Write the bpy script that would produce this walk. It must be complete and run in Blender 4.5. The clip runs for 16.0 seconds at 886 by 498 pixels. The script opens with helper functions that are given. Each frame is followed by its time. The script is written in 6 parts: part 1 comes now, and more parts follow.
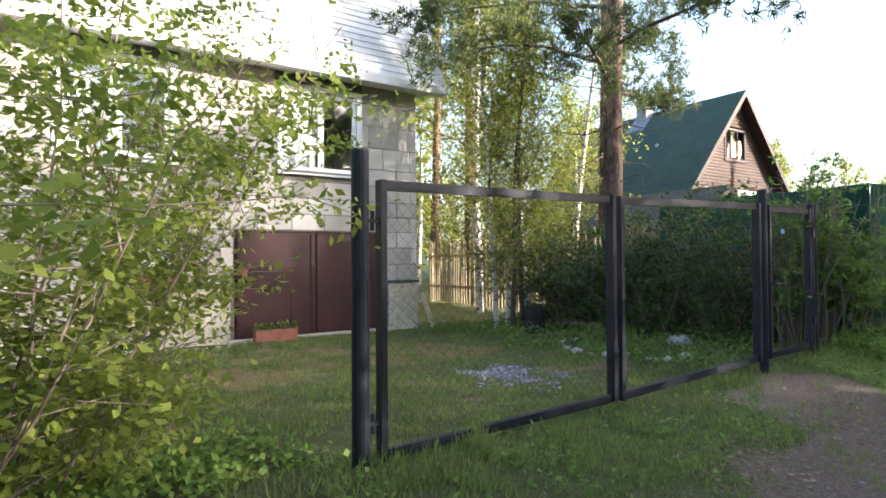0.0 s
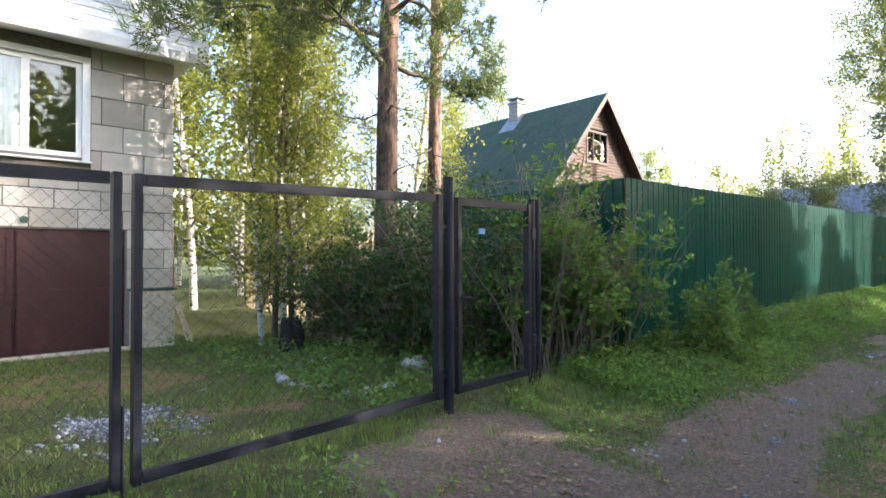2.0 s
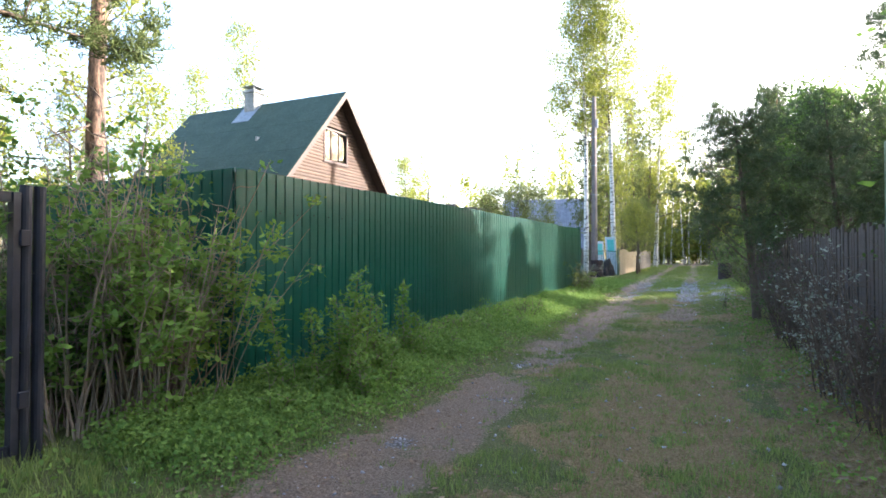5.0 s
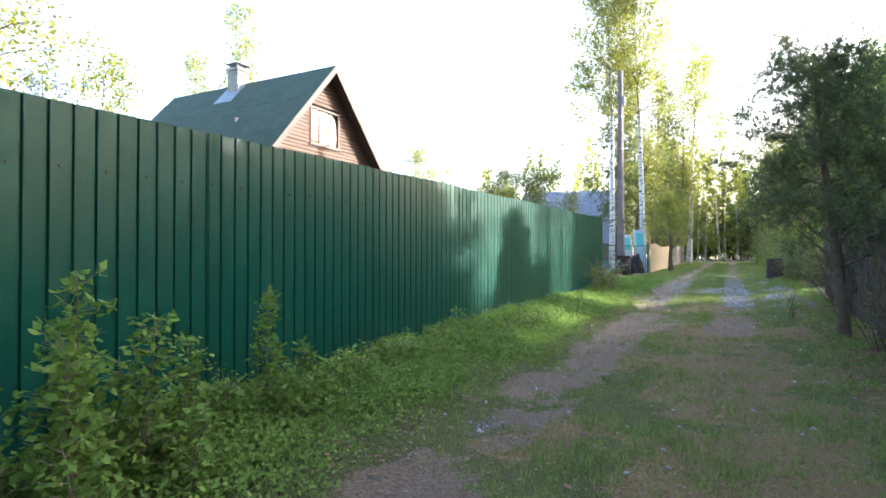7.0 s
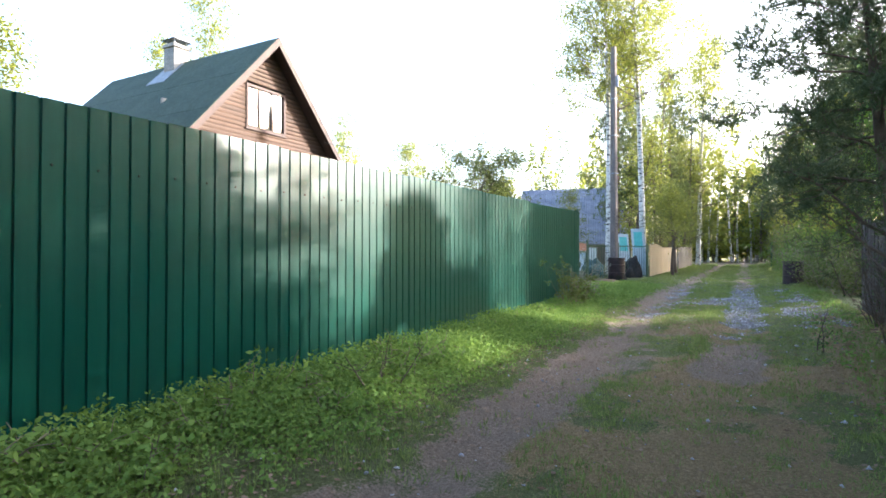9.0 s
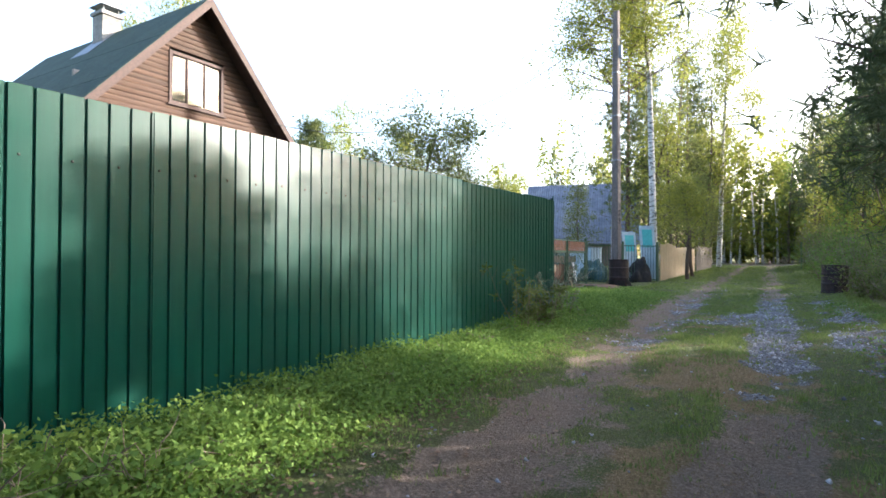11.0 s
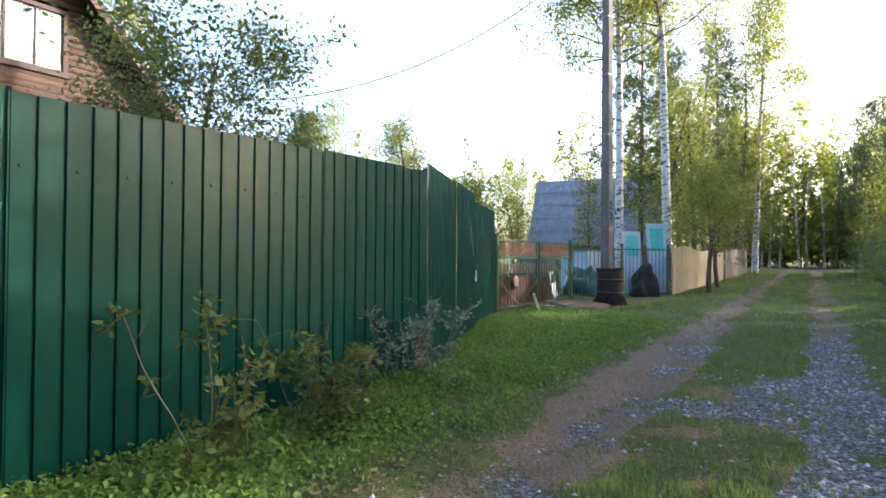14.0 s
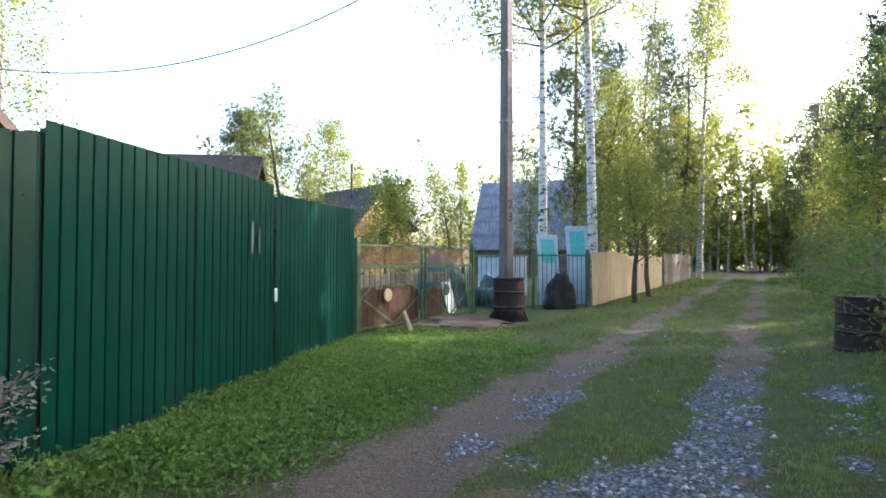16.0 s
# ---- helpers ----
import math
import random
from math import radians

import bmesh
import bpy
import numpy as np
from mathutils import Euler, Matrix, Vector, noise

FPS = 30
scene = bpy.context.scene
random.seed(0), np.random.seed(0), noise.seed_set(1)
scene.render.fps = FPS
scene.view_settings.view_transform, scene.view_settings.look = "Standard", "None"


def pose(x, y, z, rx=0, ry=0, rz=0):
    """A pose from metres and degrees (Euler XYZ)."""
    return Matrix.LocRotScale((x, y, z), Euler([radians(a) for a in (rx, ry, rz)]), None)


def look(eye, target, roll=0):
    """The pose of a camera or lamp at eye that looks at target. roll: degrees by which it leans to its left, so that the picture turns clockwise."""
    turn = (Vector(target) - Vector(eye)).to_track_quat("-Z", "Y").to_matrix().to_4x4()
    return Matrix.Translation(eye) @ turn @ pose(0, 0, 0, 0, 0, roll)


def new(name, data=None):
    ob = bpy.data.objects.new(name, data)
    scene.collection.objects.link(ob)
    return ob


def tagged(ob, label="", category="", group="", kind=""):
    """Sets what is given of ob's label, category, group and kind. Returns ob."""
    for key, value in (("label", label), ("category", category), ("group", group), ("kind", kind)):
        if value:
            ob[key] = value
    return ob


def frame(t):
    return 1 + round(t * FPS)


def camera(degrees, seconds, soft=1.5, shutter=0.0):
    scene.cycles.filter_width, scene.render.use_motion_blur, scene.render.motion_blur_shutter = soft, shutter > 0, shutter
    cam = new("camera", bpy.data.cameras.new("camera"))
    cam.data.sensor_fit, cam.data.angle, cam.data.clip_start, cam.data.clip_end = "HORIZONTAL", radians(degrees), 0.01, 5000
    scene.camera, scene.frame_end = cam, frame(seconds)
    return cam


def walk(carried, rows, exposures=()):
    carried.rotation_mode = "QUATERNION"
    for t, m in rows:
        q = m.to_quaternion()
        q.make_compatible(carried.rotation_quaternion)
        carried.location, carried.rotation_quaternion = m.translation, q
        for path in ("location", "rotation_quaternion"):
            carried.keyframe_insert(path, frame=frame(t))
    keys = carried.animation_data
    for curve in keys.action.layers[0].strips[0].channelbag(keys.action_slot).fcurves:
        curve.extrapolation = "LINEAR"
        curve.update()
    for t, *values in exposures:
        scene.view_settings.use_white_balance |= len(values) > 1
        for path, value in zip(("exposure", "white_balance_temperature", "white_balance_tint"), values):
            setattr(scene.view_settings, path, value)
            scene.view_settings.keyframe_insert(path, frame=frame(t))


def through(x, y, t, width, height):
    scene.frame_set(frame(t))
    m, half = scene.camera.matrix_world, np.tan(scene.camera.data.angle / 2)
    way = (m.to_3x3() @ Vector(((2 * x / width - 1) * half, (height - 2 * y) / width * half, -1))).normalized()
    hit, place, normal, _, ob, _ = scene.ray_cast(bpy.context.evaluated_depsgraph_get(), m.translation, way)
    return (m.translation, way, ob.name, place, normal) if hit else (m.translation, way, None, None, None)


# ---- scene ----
cam = camera(78.1, 16.0, soft=1.65)
METRES, EYE, TILT, LEAN, TURN = 23.8, 1.5, 0.0, 0.0, 57.0
ROWS = [
    (0.0, 0.0, 0.0, 0.0, 0.0, 0.81, 0.32),
    (0.5, 0.0284, 0.0139, 0.0019, -2.11, 0.76, 0.25),
    (1.0, 0.0565, 0.0304, 0.0019, -3.27, 0.74, 0.2),
    (1.5, 0.0842, 0.0436, 0.0019, -6.79, 0.79, 0.2),
    (2.0, 0.1118, 0.0562, 0.0014, -8.65, 0.85, 0.15),
    (2.5, 0.1372, 0.0618, 0.0023, -12.87, 1.01, 0.17),
    (3.0, 0.1566, 0.0659, 0.0035, -14.25, 1.16, -0.0),
    (3.5, 0.1694, 0.0683, 0.0047, -20.7, 1.22, -0.24),
    (4.0, 0.1771, 0.0671, 0.0057, -29.73, 1.67, -0.3),
    (6.5, 0.2636, 0.1483, 0.0037, -32.68, 0.66, 0.03),
    (7.0, 0.2961, 0.171, 0.0034, -29.27, 0.64, -0.03),
    (7.5, 0.3285, 0.1898, 0.0042, -28.74, 0.67, -0.03),
    (8.0, 0.3625, 0.2096, 0.004, -28.37, 0.67, -0.11),
    (8.5, 0.3935, 0.2263, 0.0042, -28.29, 0.75, -0.06),
    (11.0, 0.5451, 0.3298, 0.0063, -26.16, 0.71, -0.26),
    (11.5, 0.5757, 0.3507, 0.0079, -25.48, 0.73, -0.25),
    (12.0, 0.6085, 0.3742, 0.0091, -24.67, 0.72, -0.29),
    (12.5, 0.6385, 0.3935, 0.0104, -24.46, 0.77, -0.29),
    (13.0, 0.6699, 0.4154, 0.0109, -24.04, 0.78, -0.29),
    (13.5, 0.6982, 0.4348, 0.0128, -23.8, 0.85, -0.28),
    (14.0, 0.7282, 0.4572, 0.0135, -22.96, 0.78, -0.39),
    (14.5, 0.757, 0.4752, 0.0147, -22.91, 0.84, -0.33),
    (15.0, 0.7883, 0.492, 0.0151, -22.84, 0.91, -0.3),
    (15.5, 0.8185, 0.5012, 0.0164, -24.73, 1.03, -0.22),
    (16.0, 0.8458, 0.5065, 0.018, -26.39, 1.18, -0.23),
]
walk(cam, [(t, pose(0, 0, EYE, TILT, LEAN, TURN) @ pose(METRES * x, METRES * y, METRES * z, 90 + pitch, roll, yaw)) for t, x, y, z, yaw, pitch, roll in ROWS], [(0, 2.65, 6080, 15), (1.5, 2.8, 6080, 15), (3, 2.95, 6080, 15), (4, 3.05, 6080, 15), (6.3, 3.25, 6080, 15), (8.6, 3.15, 6080, 15), (11, 2.66, 6080, 15), (12.5, 2.42, 6080, 15), (13.5, 2.52, 6080, 15), (15, 2.76, 6080, 15), (16, 2.78, 6080, 15)])

# ---- sky, sun ----
world = bpy.data.worlds.new("sky")
scene.world = world
world.use_nodes = True
wn = world.node_tree
sky = wn.nodes.new("ShaderNodeTexSky")
sky.sky_type = 'NISHITA'
sky.sun_disc = False
sky.sun_elevation = radians(16)
sky.sun_rotation = radians(45)
sky.dust_density = 4.0
wn.links.new(sky.outputs[0], wn.nodes["Background"].inputs[0])
wn.nodes["Background"].inputs[1].default_value = 0.15
sun = new("sun", bpy.data.lights.new("sun", 'SUN'))
sun.data.energy = 3.0
sun.data.angle = radians(0.6)
sun.data.color = (1.0, 0.9, 0.76)
sun.matrix_world = look((0, 0, 0), (-0.68, -0.68, -0.276))


# ---- small tools ----
def thing(name, label, category, at=(0, 0, 0), group="", kind=""):
    ob = new(name)
    ob.empty_display_size = 0.2
    ob.location = at
    return tagged(ob, label, category, group, kind)


def put(name, mesh, material, parent=None, label=""):
    mesh.materials.clear()
    mesh.materials.append(material)
    ob = new(name, mesh)
    if parent is not None:
        ob.parent = parent
    return tagged(ob, label)


def part(name, bm, material, parent=None, label="", smooth=False):
    mesh = bpy.data.meshes.new(name)
    bmesh.ops.recalc_face_normals(bm, faces=bm.faces)
    bm.to_mesh(mesh)
    bm.free()
    if smooth:
        mesh.shade_smooth()
    return put(name, mesh, material, parent, label)


def box(bm, x0, y0, z0, x1, y1, z1, bevel=0.0):
    made = bmesh.ops.create_cube(bm, size=1.0)["verts"]
    for v in made:
        v.co = Vector((x0 + (v.co.x + 0.5) * (x1 - x0), y0 + (v.co.y + 0.5) * (y1 - y0), z0 + (v.co.z + 0.5) * (z1 - z0)))
    if bevel:
        edges = list({e for v in made for e in v.link_edges})
        bmesh.ops.bevel(bm, geom=edges, offset=bevel, segments=1, affect='EDGES', clamp_overlap=True)
    return bm


def boxes(*rows, bevel=0.0):
    bm = bmesh.new()
    for r in rows:
        box(bm, *r, bevel=bevel)
    return bm


def rod(bm, a, b, ra, rb=None, n=8):
    a, b = Vector(a), Vector(b)
    rb = ra if rb is None else rb
    q = (b - a).to_track_quat('Z', 'Y')
    rings = []
    for c, r in ((a, ra), (b, rb)):
        rings.append([bm.verts.new(c + q @ Vector((r * math.cos(6.28318 * i / n), r * math.sin(6.28318 * i / n), 0))) for i in range(n)])
    for i in range(n):
        bm.faces.new((rings[0][i], rings[0][(i + 1) % n], rings[1][(i + 1) % n], rings[1][i]))
    bm.faces.new(rings[0][::-1])
    bm.faces.new(rings[1])
    return bm


def bar(bm, a, b, w, d):
    """A square tube from a to b, w wide and d deep."""
    a, b = Vector(a), Vector(b)
    q = (b - a).to_track_quat('Z', 'Y')
    rings = [[bm.verts.new(c + q @ Vector((sx * w / 2, sy * d / 2, 0))) for sx, sy in ((-1, -1), (1, -1), (1, 1), (-1, 1))] for c in (a, b)]
    for i in range(4):
        bm.faces.new((rings[0][i], rings[0][(i + 1) % 4], rings[1][(i + 1) % 4], rings[1][i]))
    bm.faces.new(rings[0][::-1])
    bm.faces.new(rings[1])
    return bm


def prism(bm, outline, a, b, axis='x'):
    """A flat outline (two coordinates) carried from a to b along an axis."""
    def at(u, v, s):
        return (s, u, v) if axis == 'x' else ((u, s, v) if axis == 'y' else (u, v, s))
    lo = [bm.verts.new(at(u, v, a)) for u, v in outline]
    hi = [bm.verts.new(at(u, v, b)) for u, v in outline]
    n = len(outline)
    for i in range(n):
        bm.faces.new((lo[i], lo[(i + 1) % n], hi[(i + 1) % n], hi[i]))
    bm.faces.new(lo[::-1])
    bm.faces.new(hi)
    return bm


def raw_mesh(name, verts, faces):
    """A mesh from arrays: verts (n, 3), faces (m, k)."""
    verts, faces = np.asarray(verts, np.float32), np.asarray(faces, np.int32)
    mesh = bpy.data.meshes.new(name)
    m, k = faces.shape
    mesh.vertices.add(len(verts))
    mesh.vertices.foreach_set("co", verts.ravel())
    mesh.loops.add(m * k)
    mesh.loops.foreach_set("vertex_index", faces.ravel())
    mesh.polygons.add(m)
    mesh.polygons.foreach_set("loop_start", np.arange(0, m * k, k, dtype=np.int32))
    mesh.update(calc_edges=True)
    return mesh


# ---- materials ----
class Mat:
    """A node material with short ways to add noise, ramps and bump."""

    def __init__(self, name, rough=0.7, metal=0.0, spec=0.4):
        self.m = bpy.data.materials.new(name)
        self.m.use_nodes = True
        self.t = self.m.node_tree
        self.b = self.t.nodes["Principled BSDF"]
        self.b.inputs["Roughness"].default_value = rough
        self.b.inputs["Metallic"].default_value = metal
        self.b.inputs["Specular IOR Level"].default_value = spec
        self.co = self.t.nodes.new("ShaderNodeTexCoord").outputs["Object"]

    def node(self, kind, **values):
        n = self.t.nodes.new(kind)
        for k, v in values.items():
            n.inputs[k].default_value = v
        return n

    def wire(self, a, b):
        self.t.links.new(a, b)

    def stretch(self, s):
        n = self.node("ShaderNodeMapping", Scale=s)
        self.wire(self.co, n.inputs["Vector"])
        return n.outputs[0]

    def noise(self, scale, detail=4.0, rough=0.6, at=None):
        n = self.node("ShaderNodeTexNoise", Scale=scale, Detail=detail, Roughness=rough)
        self.wire(at or self.co, n.inputs["Vector"])
        return n.outputs["Fac"]

    def ramp(self, fac, *stops):
        n = self.t.nodes.new("ShaderNodeValToRGB")
        e = n.color_ramp.elements
        while len(e) < len(stops):
            e.new(0.5)
        for el, (p, c) in zip(e, stops):
            el.position = p
            el.color = (*c, 1) if isinstance(c, tuple) else (c, c, c, 1)
        self.wire(fac, n.inputs[0])
        return n.outputs[0]

    def mix(self, fac, a, b, mode='MIX'):
        n = self.t.nodes.new("ShaderNodeMix")
        n.data_type = 'RGBA'
        n.blend_type = mode
        for sock, v in ((n.inputs[0], fac), (n.inputs[6], a), (n.inputs[7], b)):
            if isinstance(v, (int, float)):
                sock.default_value = v
            elif isinstance(v, tuple):
                sock.default_value = (*v, 1)
            else:
                self.wire(v, sock)
        return n.outputs[2]

    def math(self, op, a, b=0.0):
        n = self.t.nodes.new("ShaderNodeMath")
        n.operation = op
        for sock, v in zip(n.inputs, (a, b)):
            if isinstance(v, (int, float)):
                sock.default_value = v
            else:
                self.wire(v, sock)
        return n.outputs[0]

    def colour(self, c):
        if isinstance(c, tuple):
            self.b.inputs["Base Color"].default_value = (*c, 1)
        else:
            self.wire(c, self.b.inputs["Base Color"])
        return self

    def rough(self, r):
        self.wire(r, self.b.inputs["Roughness"])
        return self

    def bump(self, h, strength=0.4, distance=0.01):
        n = self.node("ShaderNodeBump", Strength=strength, Distance=distance)
        self.wire(h, n.inputs["Height"])
        self.wire(n.outputs[0], self.b.inputs["Normal"])
        return self

    def island(self):
        return self.t.nodes.new("ShaderNodeNewGeometry").outputs["Random Per Island"]

    def each(self):
        return self.t.nodes.new("ShaderNodeObjectInfo").outputs["Random"]

    def attribute(self, name):
        n = self.t.nodes.new("ShaderNodeAttribute")
        n.attribute_name = name
        return n.outputs["Fac"]


def two_tone(name, a, b, scale, rough=0.7, metal=0.0, fine=0.0, bump=0.3, distance=0.005, stretch=None, spec=0.4, spread=(0.3, 0.7)):
    """A surface that wanders between two colours, with a finer grain on top."""
    m = Mat(name, rough, metal, spec)
    at = m.stretch(stretch) if stretch else None
    c = m.ramp(m.noise(scale, 5, 0.65, at), (spread[0], a), (spread[1], b))
    g = m.noise(scale * 9, 4, 0.7, at)
    if fine:
        c = m.mix(fine, c, m.ramp(g, (0.35, 0.0), (0.65, 1.0)), 'OVERLAY')
    m.colour(c)
    if bump:
        m.bump(g, bump, distance)
    return m


def leaf_mat(name, dark, light, through=0.45, rough=0.55):
    """A leaf: a thin sheet that lets light through, each one of its own tint."""
    m = Mat(name, rough, 0, 0.1)
    c = m.ramp(m.island(), (0.0, dark), (0.6, tuple((p + q) / 2 for p, q in zip(dark, light))), (1.0, light))
    c = m.mix(m.ramp(m.noise(0.6, 2), (0.3, 0.0), (0.75, 0.6)), c, light)
    m.colour(c)
    back = m.node("ShaderNodeBsdfTranslucent")
    m.wire(c, back.inputs["Color"])
    both = m.node("ShaderNodeMixShader", Fac=through)
    m.wire(m.b.outputs[0], both.inputs[1])
    m.wire(back.outputs[0], both.inputs[2])
    m.wire(both.outputs[0], m.t.nodes["Material Output"].inputs["Surface"])
    return m.m


def glass_mat(name, tint=(0.9, 0.95, 0.95), rough=0.02):
    m = Mat(name, rough, 0, 0.5)
    clear = m.node("ShaderNodeBsdfTransparent", Color=(*tint, 1))
    gloss = m.node("ShaderNodeBsdfGlossy", Roughness=rough)
    fres = m.node("ShaderNodeFresnel", IOR=1.75)
    both = m.t.nodes.new("ShaderNodeMixShader")
    m.wire(fres.outputs[0], both.inputs[0])
    m.wire(clear.outputs[0], both.inputs[1])
    m.wire(gloss.outputs[0], both.inputs[2])
    m.wire(both.outputs[0], m.t.nodes["Material Output"].inputs["Surface"])
    return m.m


def sheet_metal(name, a, b, rough=0.38):
    """Painted profiled sheet: thin dust, rain streaks and small scratches."""
    m = Mat(name, rough, 0.0, 0.42)
    streak = m.noise(3.0, 5, 0.65, m.stretch((6.0, 6.0, 0.5)))
    base = m.mix(m.ramp(streak, (0.35, 0.0), (0.8, 1.0)), a, b)
    dust = m.ramp(m.noise(1.3, 5), (0.45, 0.0), (0.85, 0.07))
    base = m.mix(dust, base, (0.2, 0.23, 0.18))
    base = m.mix(0.25, base, m.ramp(m.each(), (0.0, a), (1.0, b)))
    m.colour(base)
    m.rough(m.ramp(m.noise(2.2, 4), (0.3, rough - 0.02), (0.75, rough + 0.05)))
    m.bump(m.noise(1.6, 2), 0.08, 0.02)
    return m.m


FENCE_GREEN = sheet_metal("green_profiled_sheet", (0.003, 0.075, 0.053), (0.005, 0.098, 0.068), 0.31)
FENCE_DARK = two_tone("fence_back_steel", (0.02, 0.05, 0.04), (0.04, 0.08, 0.06), 3, 0.5).m
SCREW = two_tone("screw_steel", (0.02, 0.04, 0.03), (0.06, 0.07, 0.06), 30, 0.5, 0.4).m
GATE_BLACK = two_tone("black_gate_paint", (0.008, 0.009, 0.014), (0.02, 0.022, 0.031), 5, 0.5, 0.0, bump=0.15, spec=0.22).m
WIRE = two_tone("mesh_wire", (0.014, 0.015, 0.017), (0.035, 0.035, 0.04), 20, 0.5, 0.6, bump=0).m
BLOCK = Mat("aerated_block", 0.9)
_c = BLOCK.ramp(BLOCK.each(), (0.0, (0.34, 0.315, 0.275)), (0.5, (0.43, 0.4, 0.355)), (1.0, (0.52, 0.49, 0.45)))
_c = BLOCK.mix(BLOCK.ramp(BLOCK.noise(2.5, 6), (0.4, 0.0), (0.75, 0.5)), _c, (0.3, 0.28, 0.24))
BLOCK.colour(_c).bump(BLOCK.noise(40, 4), 0.5, 0.006)
BLOCK = BLOCK.m
MORTAR = two_tone("mortar", (0.12, 0.11, 0.095), (0.19, 0.175, 0.155), 12, 0.95).m
PLINTH = two_tone("plinth_render", (0.36, 0.32, 0.24), (0.48, 0.43, 0.33), 2.0, 0.92, fine=0.25, bump=0.5).m
MAROON = Mat("rusty_maroon_paint", 0.55, 0.0, 0.4)
_c = MAROON.ramp(MAROON.noise(1.8, 6, 0.7), (0.3, (0.024, 0.007, 0.007)), (0.6, (0.04, 0.01, 0.01)), (0.8, (0.08, 0.025, 0.016)))
MAROON.colour(_c).bump(MAROON.noise(14, 4), 0.25, 0.004)
MAROON = MAROON.m
WHITE_SIDING = two_tone("white_siding", (0.54, 0.54, 0.53), (0.68, 0.68, 0.67), 1.5, 0.45, fine=0.08, bump=0.1).m
WHITE_PLASTIC = two_tone("white_window_plastic", (0.68, 0.69, 0.7), (0.78, 0.79, 0.8), 3, 0.35, bump=0.05).m
GLASS = glass_mat("window_glass")
CURTAIN = two_tone("white_curtain", (0.6, 0.6, 0.58), (0.78, 0.78, 0.76), 6, 0.9, stretch=(1, 4, 0.4)).m
DARK_ROOM = two_tone("dim_room_wall", (0.3, 0.28, 0.25), (0.4, 0.38, 0.34), 2, 0.95).m
ROOF_GREEN = two_tone("green_roofing_felt", (0.02, 0.044, 0.03), (0.038, 0.066, 0.046), 1.4, 0.85, fine=0.3, bump=0.4).m
ROOF_EDGE = two_tone("dark_bargeboard", (0.028, 0.016, 0.013), (0.055, 0.03, 0.024), 6, 0.7, stretch=(2, 2, 2)).m
LOG = Mat("weathered_log_siding", 0.75)
_c = LOG.ramp(LOG.noise(3, 6, 0.7, LOG.stretch((1, 0.4, 6))), (0.3, (0.018, 0.009, 0.005)), (0.55, (0.046, 0.023, 0.012)), (0.8, (0.115, 0.062, 0.031)))
_c = LOG.mix(0.35, _c, LOG.ramp(LOG.each(), (0, (0.022, 0.012, 0.007)), (1, (0.085, 0.043, 0.023))))
LOG.colour(_c).bump(LOG.noise(10, 4, 0.7, LOG.stretch((1, 0.5, 8))), 0.5, 0.01)
LOG = LOG.m
BRICK_WHITE = two_tone("limewashed_brick", (0.2, 0.195, 0.19), (0.36, 0.355, 0.34), 5, 0.9, fine=0.3).m
TIN = two_tone("grey_tin", (0.13, 0.155, 0.18), (0.25, 0.28, 0.31), 4, 0.5, 0.2).m
SLATE = two_tone("grey_slate_sheet", (0.13, 0.15, 0.19), (0.24, 0.26, 0.31), 1.5, 0.85, fine=0.3, stretch=(1, 1, 0.4)).m
YELLOW = two_tone("yellow_boards", (0.36, 0.23, 0.1), (0.46, 0.3, 0.14), 2, 0.8, fine=0.2, stretch=(1, 1, 5)).m
DARK_ROOF = two_tone("dark_brown_roof", (0.035, 0.03, 0.028), (0.07, 0.06, 0.055), 2, 0.8, fine=0.2).m
CONCRETE = two_tone("pole_concrete", (0.11, 0.092, 0.086), (0.19, 0.165, 0.152), 2.5, 0.9, fine=0.3, bump=0.4, stretch=(2, 2, 0.6)).m
BLACK_PAINT = two_tone("black_lettering", (0.012, 0.012, 0.012), (0.03, 0.03, 0.03), 8, 0.7).m
BARREL = two_tone("sooty_rusty_barrel", (0.014, 0.012, 0.013), (0.06, 0.034, 0.03), 5, 0.65, 0.2, fine=0.3, bump=0.4).m
GREY_WOOD = two_tone("grey_weathered_wood", (0.11, 0.095, 0.08), (0.24, 0.21, 0.17), 3, 0.9, fine=0.3, bump=0.5, stretch=(3, 3, 0.5)).m
PICKET = two_tone("unpainted_picket", (0.2, 0.165, 0.1), (0.34, 0.28, 0.17), 3, 0.9, fine=0.3, bump=0.4, stretch=(3, 3, 0.5)).m
DARK_WOOD = two_tone("dark_old_wood", (0.035, 0.028, 0.024), (0.085, 0.068, 0.056), 3, 0.9, fine=0.3, bump=0.5, stretch=(3, 3, 0.5)).m
TAN = two_tone("tan_board", (0.42, 0.33, 0.21), (0.56, 0.45, 0.3), 1.2, 0.9, fine=0.2, stretch=(1, 3, 0.5)).m
RUST = two_tone("rust_red_sheet", (0.06, 0.024, 0.016), (0.125, 0.052, 0.033), 2, 0.75, 0.1, fine=0.3, stretch=(2, 2, 0.6)).m
ORANGE_NET = two_tone("orange_brown_lattice", (0.27, 0.12, 0.06), (0.4, 0.2, 0.11), 6, 0.8).m
GATE_GREEN = two_tone("old_green_bar_paint", (0.03, 0.075, 0.04), (0.075, 0.12, 0.06), 6, 0.6, fine=0.3).m
TURQUOISE = two_tone("turquoise_door_paint", (0.06, 0.4, 0.4), (0.12, 0.5, 0.48), 2, 0.6, fine=0.15).m
PALE_BLUE = two_tone("pale_blue_door_paint", (0.33, 0.44, 0.5), (0.48, 0.57, 0.61), 2, 0.6, fine=0.15).m
